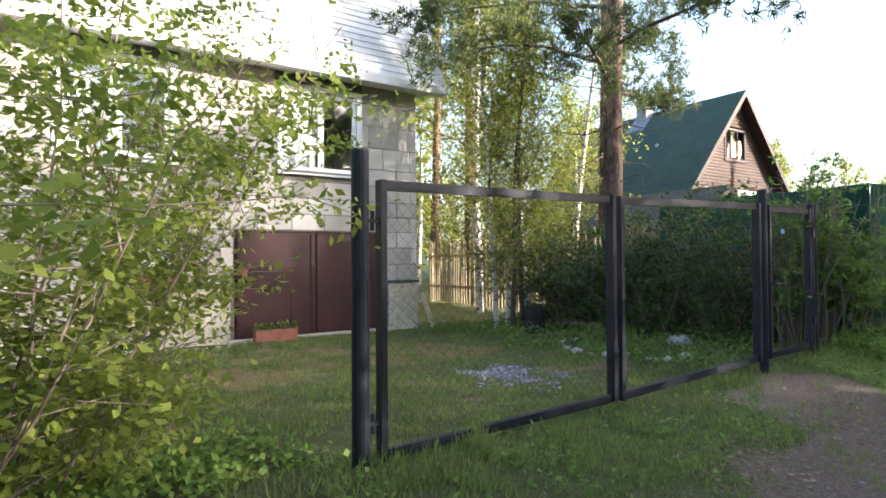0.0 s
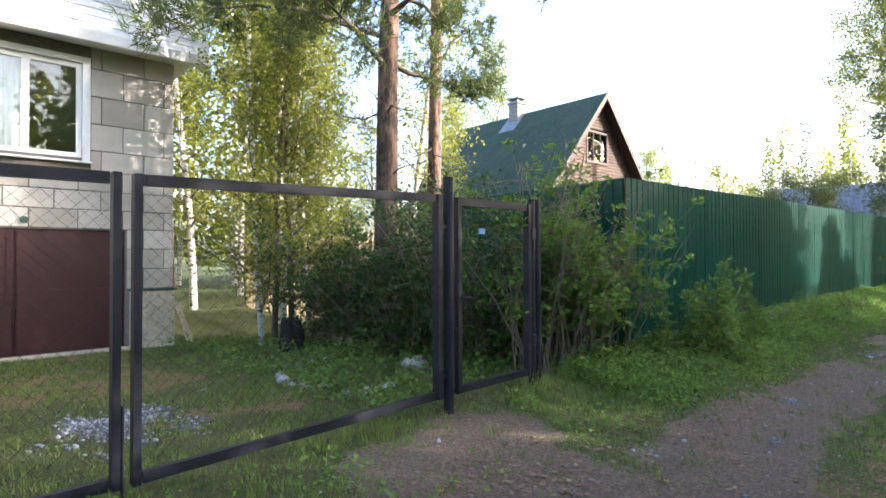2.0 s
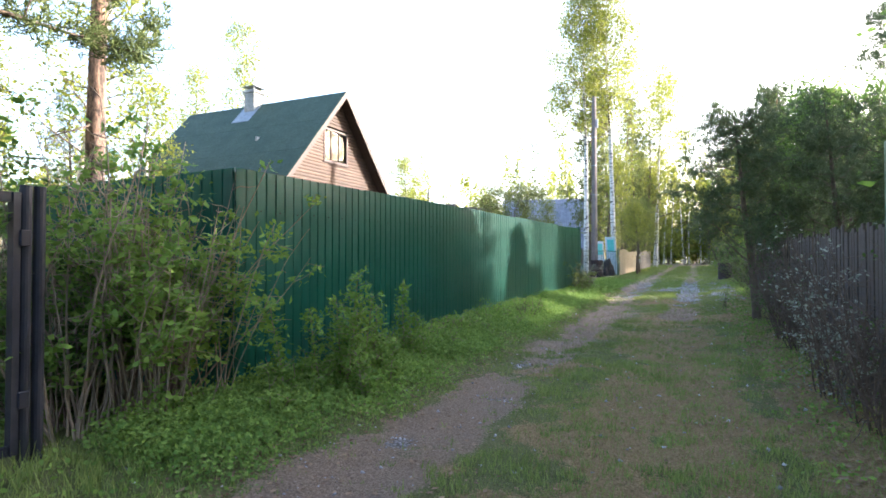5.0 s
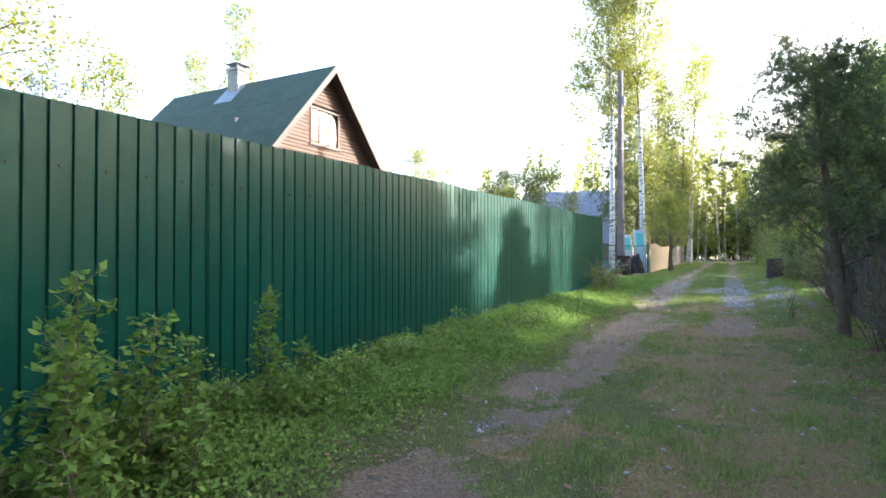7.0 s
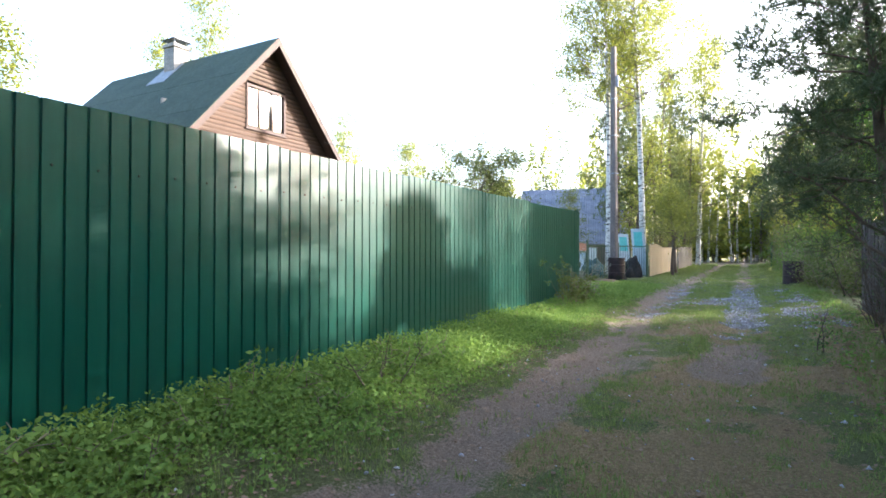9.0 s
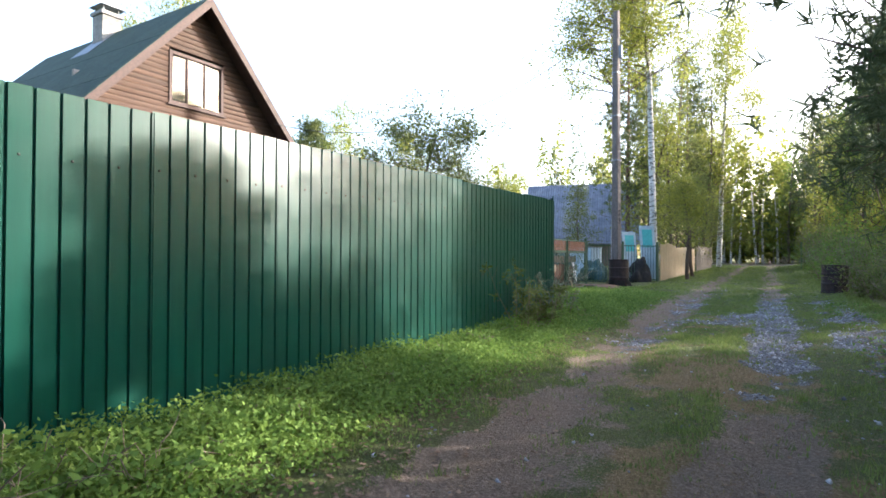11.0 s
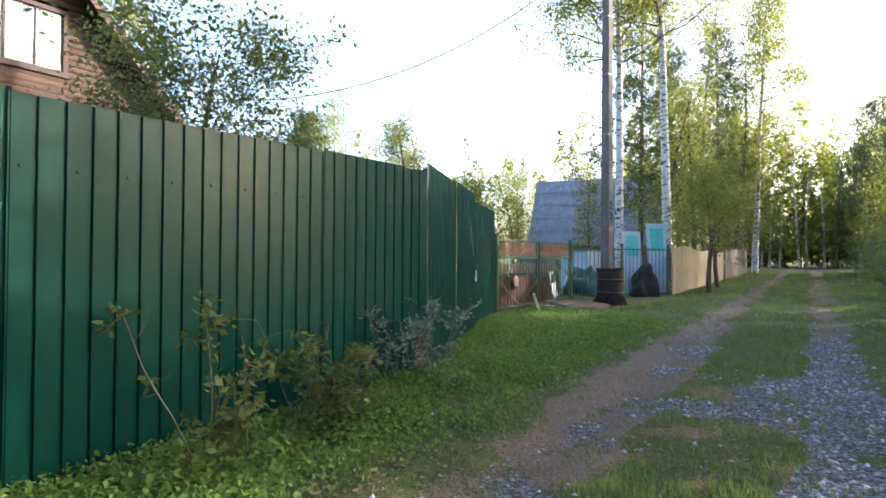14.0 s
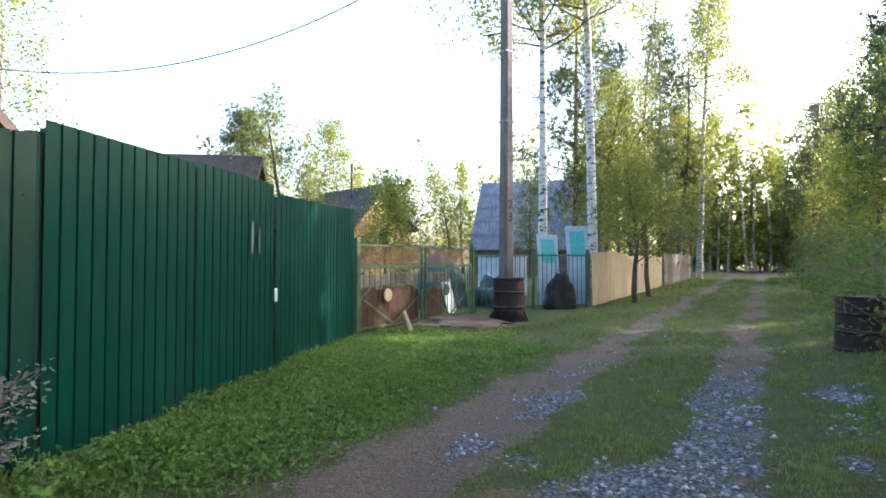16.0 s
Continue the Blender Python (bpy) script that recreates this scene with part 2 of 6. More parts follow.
TARP = two_tone("dark_green_tarpaulin", (0.012, 0.05, 0.05), (0.03, 0.09, 0.085), 3, 0.5, bump=0.6, distance=0.05).m
WHITE_RAG = two_tone("white_sheet_scrap", (0.6, 0.62, 0.63), (0.78, 0.79, 0.8), 4, 0.7, bump=0.4).m
STONE = two_tone("pale_field_stone", (0.2, 0.19, 0.17), (0.42, 0.41, 0.38), 7, 0.95, fine=0.3, bump=0.5).m
CLAY = two_tone("brick_red_planter", (0.2, 0.075, 0.05), (0.3, 0.12, 0.08), 6, 0.8).m
BLUE_PLATE = two_tone("pale_blue_plate", (0.12, 0.25, 0.5), (0.2, 0.35, 0.6), 6, 0.5).m
CHAR = two_tone("charred_wood", (0.012, 0.011, 0.01), (0.035, 0.03, 0.026), 6, 0.95, fine=0.3, bump=0.8).m
WIRE_BLACK = two_tone("black_cable", (0.02, 0.02, 0.02), (0.04, 0.04, 0.04), 9, 0.6, bump=0).m

PINE_BARK = Mat("pine_bark", 0.95)
_h = PINE_BARK.node("ShaderNodeSeparateXYZ")
PINE_BARK.wire(PINE_BARK.co, _h.inputs[0])
_up = PINE_BARK.math('MULTIPLY', _h.outputs["Z"], 0.1)
_c = PINE_BARK.ramp(_up, (0.12, (0.1, 0.07, 0.056)), (0.55, (0.22, 0.14, 0.1)), (0.9, (0.35, 0.205, 0.12)))
_crack = PINE_BARK.noise(9, 5, 0.7, PINE_BARK.stretch((1, 1, 0.35)))
_c = PINE_BARK.mix(PINE_BARK.ramp(_crack, (0.42, 1.0), (0.58, 0.0)), _c, (0.045, 0.032, 0.026))
PINE_BARK.colour(_c).bump(_crack, 0.9, 0.03)
PINE_BARK = PINE_BARK.m
BIRCH_BARK = Mat("birch_bark", 0.75)
_mark = BIRCH_BARK.noise(4.5, 4, 0.7, BIRCH_BARK.stretch((1, 1, 2.6)))
_c = BIRCH_BARK.ramp(_mark, (0.40, (0.03, 0.028, 0.026)), (0.46, (0.46, 0.44, 0.4)), (0.7, (0.66, 0.64, 0.6)))
BIRCH_BARK.colour(_c).bump(_mark, 0.4, 0.01)
BIRCH_BARK = BIRCH_BARK.m
TWIG = two_tone("twig_bark", (0.055, 0.04, 0.03), (0.13, 0.1, 0.075), 8, 0.95).m
SHRUB_STEM = two_tone("shrub_stem_bark", (0.13, 0.1, 0.075), (0.26, 0.205, 0.155), 8, 0.95).m
LEAF_BIRCH = leaf_mat("birch_leaf", (0.13, 0.165, 0.028), (0.28, 0.3, 0.062), 0.58)
LEAF_BUSH = leaf_mat("shrub_leaf", (0.07, 0.15, 0.03), (0.19, 0.29, 0.06), 0.48)
LEAF_BRIGHT = leaf_mat("bright_shrub_leaf", (0.115, 0.165, 0.025), (0.27, 0.31, 0.06), 0.52)
LEAF_DARK = leaf_mat("dark_shrub_leaf", (0.035, 0.075, 0.02), (0.085, 0.14, 0.036), 0.4)
LEAF_OLIVE = leaf_mat("olive_tree_leaf", (0.075, 0.105, 0.03), (0.19, 0.215, 0.07), 0.5)
LEAF_GREY = leaf_mat("grey_willow_leaf", (0.13, 0.15, 0.115), (0.28, 0.305, 0.24), 0.3)
NEEDLE = leaf_mat("pine_needle", (0.05, 0.08, 0.03), (0.12, 0.145, 0.05), 0.3)
NEEDLE_DARK = leaf_mat("young_pine_needle", (0.05, 0.075, 0.038), (0.11, 0.14, 0.065), 0.35)
GRASS = leaf_mat("grass_blade", (0.09, 0.15, 0.036), (0.26, 0.315, 0.1), 0.42)
WEED = leaf_mat("weed_leaf", (0.075, 0.155, 0.033), (0.22, 0.325, 0.075), 0.45)
DEAD_LEAF = leaf_mat("dead_leaf", (0.1, 0.06, 0.035), (0.28, 0.2, 0.14), 0.15, 0.9)
DRY_GRASS = leaf_mat("dry_grass", (0.14, 0.1, 0.05), (0.3, 0.24, 0.13), 0.3, 0.9)

GROUND = Mat("lane_ground", 0.95, 0, 0.2)
_fine = GROUND.noise(46, 8, 0.8)
_mid = GROUND.noise(5, 5, 0.65)
_soil = GROUND.ramp(_fine, (0.3, (0.075, 0.053, 0.038)), (0.5, (0.2, 0.148, 0.11)), (0.72, (0.42, 0.335, 0.255)))
_soil = GROUND.mix(GROUND.ramp(GROUND.noise(1.7, 4), (0.4, 0.0), (0.7, 0.25)), _soil, (0.2, 0.18, 0.165))
_turf = GROUND.ramp(_fine, (0.3, (0.05, 0.06, 0.022)), (0.55, (0.12, 0.135, 0.05)), (0.75, (0.25, 0.235, 0.11)))
_straw = GROUND.ramp(_fine, (0.28, (0.075, 0.05, 0.025)), (0.5, (0.22, 0.155, 0.078)), (0.72, (0.44, 0.335, 0.18)))
_vor = GROUND.node("ShaderNodeTexVoronoi", Scale=30.0)
GROUND.wire(GROUND.co, _vor.inputs["Vector"])
_peb = GROUND.ramp(_vor.outputs["Distance"], (0.0, (0.36, 0.36, 0.385)), (0.35, (0.21, 0.212, 0.23)), (0.7, (0.09, 0.085, 0.08)))


def _mask(name):
    wob = GROUND.math('MULTIPLY', GROUND.math('SUBTRACT', _mid, 0.5), 0.9)
    wob2 = GROUND.math('MULTIPLY', GROUND.math('SUBTRACT', _fine, 0.5), 1.9)
    return GROUND.ramp(GROUND.math('ADD', GROUND.math('ADD', GROUND.attribute(name), wob), wob2), (0.38, 0.0), (0.62, 1.0))


_c = GROUND.mix(_mask("straw"), _turf, _straw)
_c = GROUND.mix(_mask("soil"), _c, _soil)
_c = GROUND.mix(_mask("gravel"), _c, _peb)
GROUND.colour(_c)
GROUND.bump(GROUND.math('ADD', _fine, GROUND.math('MULTIPLY', _vor.outputs["Distance"], -0.5)), 1.0, 0.05)
GROUND = GROUND.m
PEBBLE = Mat("grey_gravel", 0.9)
PEBBLE.colour(PEBBLE.ramp(PEBBLE.island(), (0.0, (0.13, 0.132, 0.145)), (0.6, (0.29, 0.295, 0.32)), (1.0, (0.45, 0.45, 0.47))))
PEBBLE = PEBBLE.m


# ---- ground ----
def ground_z(x, y):
    """The lie of the land: a lane that climbs slowly, a bank along the fence, a yard that falls to the block house."""
    x, y = np.asarray(x, float), np.asarray(y, float)
    road = np.interp(y, [-20, 5, 10, 14, 18, 22, 27, 34, 45, 80, 400], [.10, .13, .17, .22, .27, .45, .54, .67, .74, .95, 2.5])
    bank = np.interp(y, [-20, 1, 5, 7, 10, 20, 25, 31, 40, 80, 400], [.2, .26, .22, .33, .44, .55, .62, .6, .67, 1.0, 2.5])
    yard = np.interp(y, [-20, 7, 13, 25, 60, 400], [0.0, 0.02, .3, .55, .9, 2.5])
    right = road + np.interp(y, [0, 10, 30], [.1, .12, .1])
    z = np.where(x < -3, yard + (bank - yard) * np.clip((x + 10) / 7, 0, 1),
        np.where(x < -1.7, bank + (road + .03 - bank) * np.clip((x + 3) / 1.3, 0, 1),
        np.where(x < 1.1, road + .03 * np.clip((-1.3 - x) / 0.4, 0, 1), road + (right - road) * np.clip((x - 1.1) / 1.4, 0, 1))))
    on = np.clip((y - 6) / 4, 0, 1) * np.clip((75 - y) / 10, 0, 1)
    for c, w in ((-1.2, .3), (.5, .28)):
        z = z - on * .035 * np.exp(-((x - c) / w) ** 2)
    return z + .012 * np.sin(x * 5.1 + y * 1.7) * np.sin(y * 2.3 - x) + .008 * np.sin(9 * x + 2 * y)


def gz(x, y):
    return float(ground_z(x, y))


def ease(a, b, v):
    s = np.clip((v - a) / (b - a), 0, 1)
    return s * s * (3 - 2 * s)


def band(x, c, half, soft):
    return 1 - ease(half - soft, half + soft, np.abs(x - c))


def lattice_noise(x, y, seed):
    """Smooth noise between 0 and 1 over a unit lattice."""
    i, j = np.floor(x), np.floor(y)
    u, v = x - i, y - j
    u, v = u * u * (3 - 2 * u), v * v * (3 - 2 * v)

    def corner(a, b):
        h = np.sin(a * 127.1 + b * 311.7 + seed * 74.7) * 43758.5453
        return h - np.floor(h)
    return (corner(i, j) * (1 - u) + corner(i + 1, j) * u) * (1 - v) + (corner(i, j + 1) * (1 - u) + corner(i + 1, j + 1) * u) * v


def blotch(x, y, size, seed=0):
    """Three scales of noise, -0.5 to 0.5; size is that of the largest blotches in metres."""
    x, y = np.asarray(x, float) / size, np.asarray(y, float) / size
    n = 0.55 * lattice_noise(x, y, seed) + 0.28 * lattice_noise(x * 2.3 + 7, y * 2.3, seed + 1) + 0.17 * lattice_noise(x * 5.1, y * 5.1 + 3, seed + 2)
    return (n - 0.5) * 1.5


def cover(x, y):
    """How much bare soil, gravel and straw lies at a place."""
    x, y = np.asarray(x, float), np.asarray(y, float)
    left_c = np.interp(y, [-5, 3, 7, 11, 20, 70], [-.6, -.9, -1.35, -1.2, -1.2, -1.15])
    left_w = np.interp(y, [-5, 3, 7, 11, 16, 20, 26, 31, 70], [1.2, 1.0, .58, .44, .42, .42, .5, .36, .36])
    soil = np.maximum(.75 * band(x, left_c, left_w, .3), (.1 + .55 * ease(24, 30, y)) * band(x, .55, .36, .25) * ease(5, 10, y))
    soil = np.maximum(soil, .85 * band(x, -2.2, .75, .4) * band(y, 5.6, .9, .5))
    soil = np.maximum(soil, .85 * band(x, .4, .38, .25) * band(y, 19.4, 1.3, .5))
    soil = np.maximum(soil, .42 * band(x, -1.0, .8, .4) * band(y, 19.8, 2.0, .8))
    soil = np.maximum(soil, band(y, 72, 4, 1.5) * band(x, 2, 12, 3))
    soil = np.maximum(soil, .9 * band(x, -4.3, 1.0, .4) * band(y, 33.2, 1.2, .5))
    gravel = np.maximum(.5 * band(x, left_c + .15, .34, .25) * ease(20, 23, y), .9 * band(x, .58, .36, .2) * ease(20, 22.5, y)) * (1 - ease(29.5, 33, y))
    gravel = np.maximum(gravel, .46 * band(x, .1, 1.5, .5) * band(y, 26.4, 1.1, .6))
    gravel = np.maximum(gravel, .62 * band(x, 1.65, .5, .35) * band(y, 26, 4.5, 1.5))
    gravel = np.maximum(gravel, .5 * band(x, -4.9, .8, .6) * band(y, 3.9, .7, .5))
    gravel = np.maximum(gravel, .22 * band(x, left_c, .35, .25) * (1 - ease(14, 18, y)))
    straw = (.52 + .2 * (1 - ease(12, 18, y))) * band(x, .55, .8, .45) * ease(4, 8, y) * (1 - ease(17, 22, y))
    straw = np.maximum(straw, .42 * band(x, -.3, .9, .4) * (1 - ease(24, 30, y)))
    straw = np.maximum(straw, .5 * band(x, -.1, 1.2, .5) * band(y, 21, 1.8, .8))
    straw = np.maximum(straw, .85 * band(x, 1.95, .5, .35) * (1 - ease(23, 27, y)) * ease(8, 9.5, y))
    straw = np.maximum(straw, .45 * band(x, -7, 2.5, 1) * band(y, 2, 4, 1.5))
    wob = .55 * blotch(x, y, .9, 1) + .4 * blotch(x, y, .25, 5)
    wob2 = .75 * blotch(x, y, .8, 9) + .5 * blotch(x, y, .22, 13)
    wob3 = .9 * blotch(x, y, 1.1, 17) + .4 * blotch(x, y, .25, 19)
    return np.stack([ease(.22, .85, soil + wob * (soil > .02)), ease(.3, .8, gravel + wob2 * (gravel > .02)), ease(.15, .75, straw + wob3 * (straw > .02))])


def axis_lines(lo, hi, step, far):
    out = np.cumsum(step * 1.35 ** np.arange(1, 40))
    out = out[out < far]
    return np.concatenate([lo - out[::-1], np.arange(lo, hi, step), hi + out])


gx, gy = axis_lines(-10.6, 3.2, 0.1, 1600), axis_lines(-5, 46, 0.14, 1600)
XX, YY = np.meshgrid(gx, gy)
nx, ny = len(gx), len(gy)
idx = np.arange(nx * ny).reshape(ny, nx)
quads = np.stack([idx[:-1, :-1], idx[:-1, 1:], idx[1:, 1:], idx[1:, :-1]], -1).reshape(-1, 4)
mesh = raw_mesh("ground", np.stack([XX, YY, ground_z(XX, YY)], -1).reshape(-1, 3), quads)
for key, values in zip(("soil", "gravel", "straw"), cover(XX.ravel(), YY.ravel())):
    mesh.attributes.new(key, 'FLOAT', 'POINT').data.foreach_set("value", values.astype(np.float32))
mesh.shade_smooth()
ground = tagged(put("ground", mesh, GROUND), "trodden grass lane with two worn wheel tracks", "ground", kind="structure")


# ---- profiled sheet fence along the lane ----
PITCH = 0.1325


def sheet_mesh(width, h0, h1, z0=0.0, z1=0.0, proud=0.018):
    """One profiled sheet along +y with its face towards +x: flats between narrow grooves. h0, h1: height at its two ends."""
    bm = bmesh.new()
    line, u = [], 0.0
    while u < width - 0.01:
        for du, dx in ((0.0, 0.0), (0.114, 0.0), (0.117, -proud), (0.130, -proud)):
            if u + du < width:
                line.append((u + du, dx))
        u += PITCH
    line.append((width + 0.012, 0.003))
    rows = []
    for f in (0.0, 0.5, 1.0):
        row = []
        for y, x in line:
            s = y / width
            bot, top = z0 + (z1 - z0) * s, z0 + (z1 - z0) * s + h0 + (h1 - h0) * s
            row.append(bm.verts.new((x, y, bot + (top - bot) * f)))
        rows.append(row)
    for a, b in zip(rows, rows[1:]):
        for i in range(len(line) - 1):
            bm.faces.new((a[i], a[i + 1], b[i + 1], b[i]))
    bmesh.ops.solidify(bm, geom=list(bm.faces), thickness=0.0015)
    return bm


def screw_bm(width, z, every=2):
    bm = bmesh.new()
    k, u = 0, 0.052
    while u < width:
        if k % every == 0:
            rod(bm, (0.0, u, z), (0.006, u, z), 0.009, 0.007, 6)
        k += 1
        u += PITCH
    return bm


def fence_run(name, a, b, bottom, top, label, group="", posts=True):
    """A fence of profiled sheets from plan point a to b; bottom and top give heights at both ends. The face looks to the right of a to b."""
    a, b = Vector((*a, 0)), Vector((*b, 0))
    run = b - a
    full = 8 * PITCH
    n = max(1, math.ceil(run.length / full - 0.06))
    ob = thing(name, label, "fence", (a.x, a.y, 0), group)
    ob.rotation_euler.z = math.atan2(-run.x, run.y)
    rng = random.Random(name + label)
    for i in range(n):
        u0, u1 = full * i, min(full * (i + 1), run.length)
        w = u1 - u0
        f0, f1 = u0 / run.length, u1 / run.length
        lo, hi = [bottom[0] + (bottom[1] - bottom[0]) * f for f in (f0, f1)], [top[0] + (top[1] - top[0]) * f for f in (f0, f1)]
        dz = rng.uniform(-0.012, 0.012)
        s = part("sheet", sheet_mesh(w, hi[0] - lo[0], hi[1] - lo[1], lo[0] + dz, lo[1] + dz), FENCE_GREEN, ob)
        s.location = (0.004 * (i % 2), u0, 0)
        s.rotation_euler.z = rng.uniform(-0.003, 0.003)
        for hgt in (0.38, ):
            tagged(part("screw", screw_bm(w - 0.05, hi[0] - hgt), SCREW, s), kind="stuff")
    if posts:
        for i in range(int(run.length / 2.2) + 1):
            f = min(i * 2.2 / run.length, 1)
            z0, z1 = bottom[0] + (bottom[1] - bottom[0]) * f, top[0] + (top[1] - top[0]) * f
            part("post", boxes((-0.1, i * 2.2 + 0.02, z0 - 0.4, -0.04, i * 2.2 + 0.08, z1 - 0.04)), FENCE_DARK, ob)
        for h in (0.35, 1.7):
            bm = bmesh.new()
            bar(bm, (-0.035, 0.02, bottom[0] + h), (-0.035, run.length - 0.02, bottom[1] + h), 0.03, 0.04)
            part("rail", bm, FENCE_DARK, ob)
    return ob


fence_run("profiled_sheet_fence", (-3.0, 8.77), (-3.0, 25.05), (0.43, 0.62), (2.46, 2.70), "long dark green profiled sheet steel fence along the lane")
fence_run("profiled_sheet_fence", (-6.2, 8.76), (-3.02, 8.76), (0.3, 0.43), (2.4, 2.46), "dark green profiled steel fence at the yard's side")
fence_run("profiled_sheet_fence", (1.74, 8.75), (1.70, -3.0), (0.2, 0.15), (2.27, 2.2), "green profiled sheet steel fence end on the lane")
fence_run("profiled_sheet_fence", (-4.30, 28.16), (-5.42, 30.95), (0.58, 0.58), (2.74, 2.80), "dark green profiled sheet fence beside the sheet gate")

# sheet gate, two leaves and a wicket, set back at a slant
slant = math.atan2(1.15, 2.87)
gate2 = thing("sheet_steel_gate", "dark green profiled steel double gate, shut", "gate", (-3.03, 25.08, 0))
gate2.rotation_euler.z = slant
for i, (u0, u1, z0, z1, dx) in enumerate(((0.02, 1.56, 0.66, 2.80, 0.02), (1.60, 3.10, 0.62, 2.82, 0.03))):
    leaf = part("gate_leaf", sheet_mesh(u1 - u0, z1 - z0, z1 - z0 + 0.02, z0, z0 - 0.02), FENCE_GREEN, gate2)
    leaf.location = (dx, u0, 0)
    for v0 in (0.02, u1 - u0 - 0.06):
        part("frame_bar", boxes((-0.06, v0, z0 + 0.1, -0.02, v0 + 0.04, z1 - 0.05)), FENCE_DARK, leaf)
for u in (0.0, 3.14):
    part("gate_post", boxes((-0.09, u - 0.04, 0.3, -0.01, u + 0.04, 2.72)), FENCE_DARK, gate2)
bm = boxes((0.045, 3.11, 1.43, 0.062, 3.18, 1.59), bevel=0.006)
part("handle_plate", bm, WHITE_RAG, gate2, "white lock plate")
part("paint_scrape", boxes((0.052, 2.55, 2.0, 0.0535, 2.60, 2.34), (0.052, 2.72, 2.0, 0.0535, 2.745, 2.28)), TIN, gate2, "pale rubbed patch")

# ---- black chain-link gate and wicket ----
GX = -3.0


def chain_link(y0, y1, z0a, z0b, z1a, z1b, cell=0.075, r=0.0009):
    """Woven wire between two uprights, as slanting wires clipped to the frame."""
    bm = bmesh.new()
    def lo(y): return z0a + (z0b - z0a) * (y - y0) / (y1 - y0)
    def hi(y): return z1a + (z1b - z1a) * (y - y0) / (y1 - y0)
    h = max(z1a, z1b) - min(z0a, z0b)
    base = min(z0a, z0b)
    n = int((y1 - y0 + h) / cell) + 1
    for d in (1, -1):
        for i in range(n):
            start = (y0 - h + i * cell) if d == 1 else (y0 + i * cell)
            pts = []
            for s in np.linspace(0, h, 40):
                y, z = start + d * s, base + s
                if y0 <= y <= y1 and lo(y) <= z <= hi(y):
                    pts.append((y, z))
            if len(pts) > 1:
                rod(bm, (d * r, *pts[0]), (d * r, *pts[-1]), r, None, 3)
    return bm


def mesh_leaf(parent, y0, y1, z0a, z0b, z1a, z1b, w=0.08):
    leaf = thing("gate_leaf", "", "")
    leaf.parent = parent
    for key in ("label", "category"):
        if key in leaf:
            del leaf[key]
    bm = bmesh.new()
    bar(bm, (0, y0 + w / 2, z0a), (0, y0 + w / 2, z1a), w, 0.04)
    part("stile", bm, GATE_BLACK, leaf)
    bm = bmesh.new()
    bar(bm, (0, y1 - w / 2, z0b), (0, y1 - w / 2, z1b), w, 0.04)
    part("stile", bm, GATE_BLACK, leaf)
    for za, zb in ((z0a + 0.031, z0b + 0.031), (z1a - 0.031, z1b - 0.031)):
        bm = bmesh.new()
        bar(bm, (0.001, y0 + w * 0.9, za), (0.001, y1 - w * 0.9, zb), 0.038, 0.062)
        part("rail", bm, GATE_BLACK, leaf)
    part("chain_link", chain_link(y0 + w * 0.7, y1 - w * 0.7, z0a + w * 0.7, z0b + w * 0.7, z1a - w * 0.7, z1b - w * 0.7), WIRE, leaf, "woven chain-link wire")
    return leaf


gate1 = thing("chain_link_gate", "black steel double gate with chain-link infill, shut", "gate", (GX, 0, 0))
bm = bmesh.new()
rod(bm, (0, 1.36, -0.2), (0, 1.36, 2.13), 0.054, None, 16)
rod(bm, (0, 1.36, 2.13), (0, 1.36, 2.145), 0.056, 0.05, 16)
part("hinge_post", bm, GATE_BLACK, gate1, smooth=False)
mesh_leaf(gate1, 1.46, 3.63, 0.27, 0.31, 1.97, 1.99)
mesh_leaf(gate1, 3.65, 5.90, 0.31, 0.39, 1.99, 2.04)
for z in (0.5, 1.72):
    bm = bmesh.new()
    box(bm, -0.02, 1.39, z - 0.012, 0.02, 1.48, z + 0.012)
    rod(bm, (0, 1.44, z - 0.06), (0, 1.44, z + 0.06), 0.014, None, 10)
    part("hinge", bm, GATE_BLACK, gate1)
    bm = bmesh.new()
    box(bm, -0.02, 5.88, z + 0.05, 0.02, 5.94, z + 0.074)
    rod(bm, (0, 5.915, z), (0, 5.915, z + 0.12), 0.014, None, 10)
    part("hinge", bm, GATE_BLACK, gate1)
part("drop_bolt", rod(bmesh.new(), (0.03, 3.62, 0.2), (0.03, 3.62, 0.75), 0.008, None, 8), GATE_BLACK, gate1)
bm = bmesh.new()
rod(bm, (0, 5.98, -0.1), (0, 5.98, 2.19), 0.045, None, 16)
part("hinge_post", bm, GATE_BLACK, gate1)

wicket = thing("chain_link_wicket", "black steel wicket gate with chain-link infill, shut", "gate", (GX, 0, 0))
mesh_leaf(wicket, 6.05, 7.02, 0.40, 0.42, 2.03, 2.03, 0.065)
bm = boxes((-0.02, 6.06, 1.13, 0.025, 6.10, 1.27), bevel=0.004)
rod(bm, (0.0, 6.08, 1.2), (0.07, 6.08, 1.2), 0.008, None, 8)
rod(bm, (0.07, 6.08, 1.2), (0.07, 6.18, 1.195), 0.008, None, 8)
part("latch", bm, GATE_BLACK, wicket)
part("plate", boxes((0.022, 6.31, 1.73, 0.026, 6.39, 1.78), bevel=0.001), BLUE_PLATE, wicket, "small pale blue plate")
for y in (7.05, 7.13):
    bm = bmesh.new()
    rod(bm, (0, y, 0.0), (0, y, 2.08), 0.035, None, 14)
    part("post", bm, GATE_BLACK, wicket)
for z in (0.75, 1.75):
    part("hinge", boxes((-0.02, 7.0, z - 0.05, 0.05, 7.06, z + 0.05), bevel=0.004), GATE_BLACK, wicket)

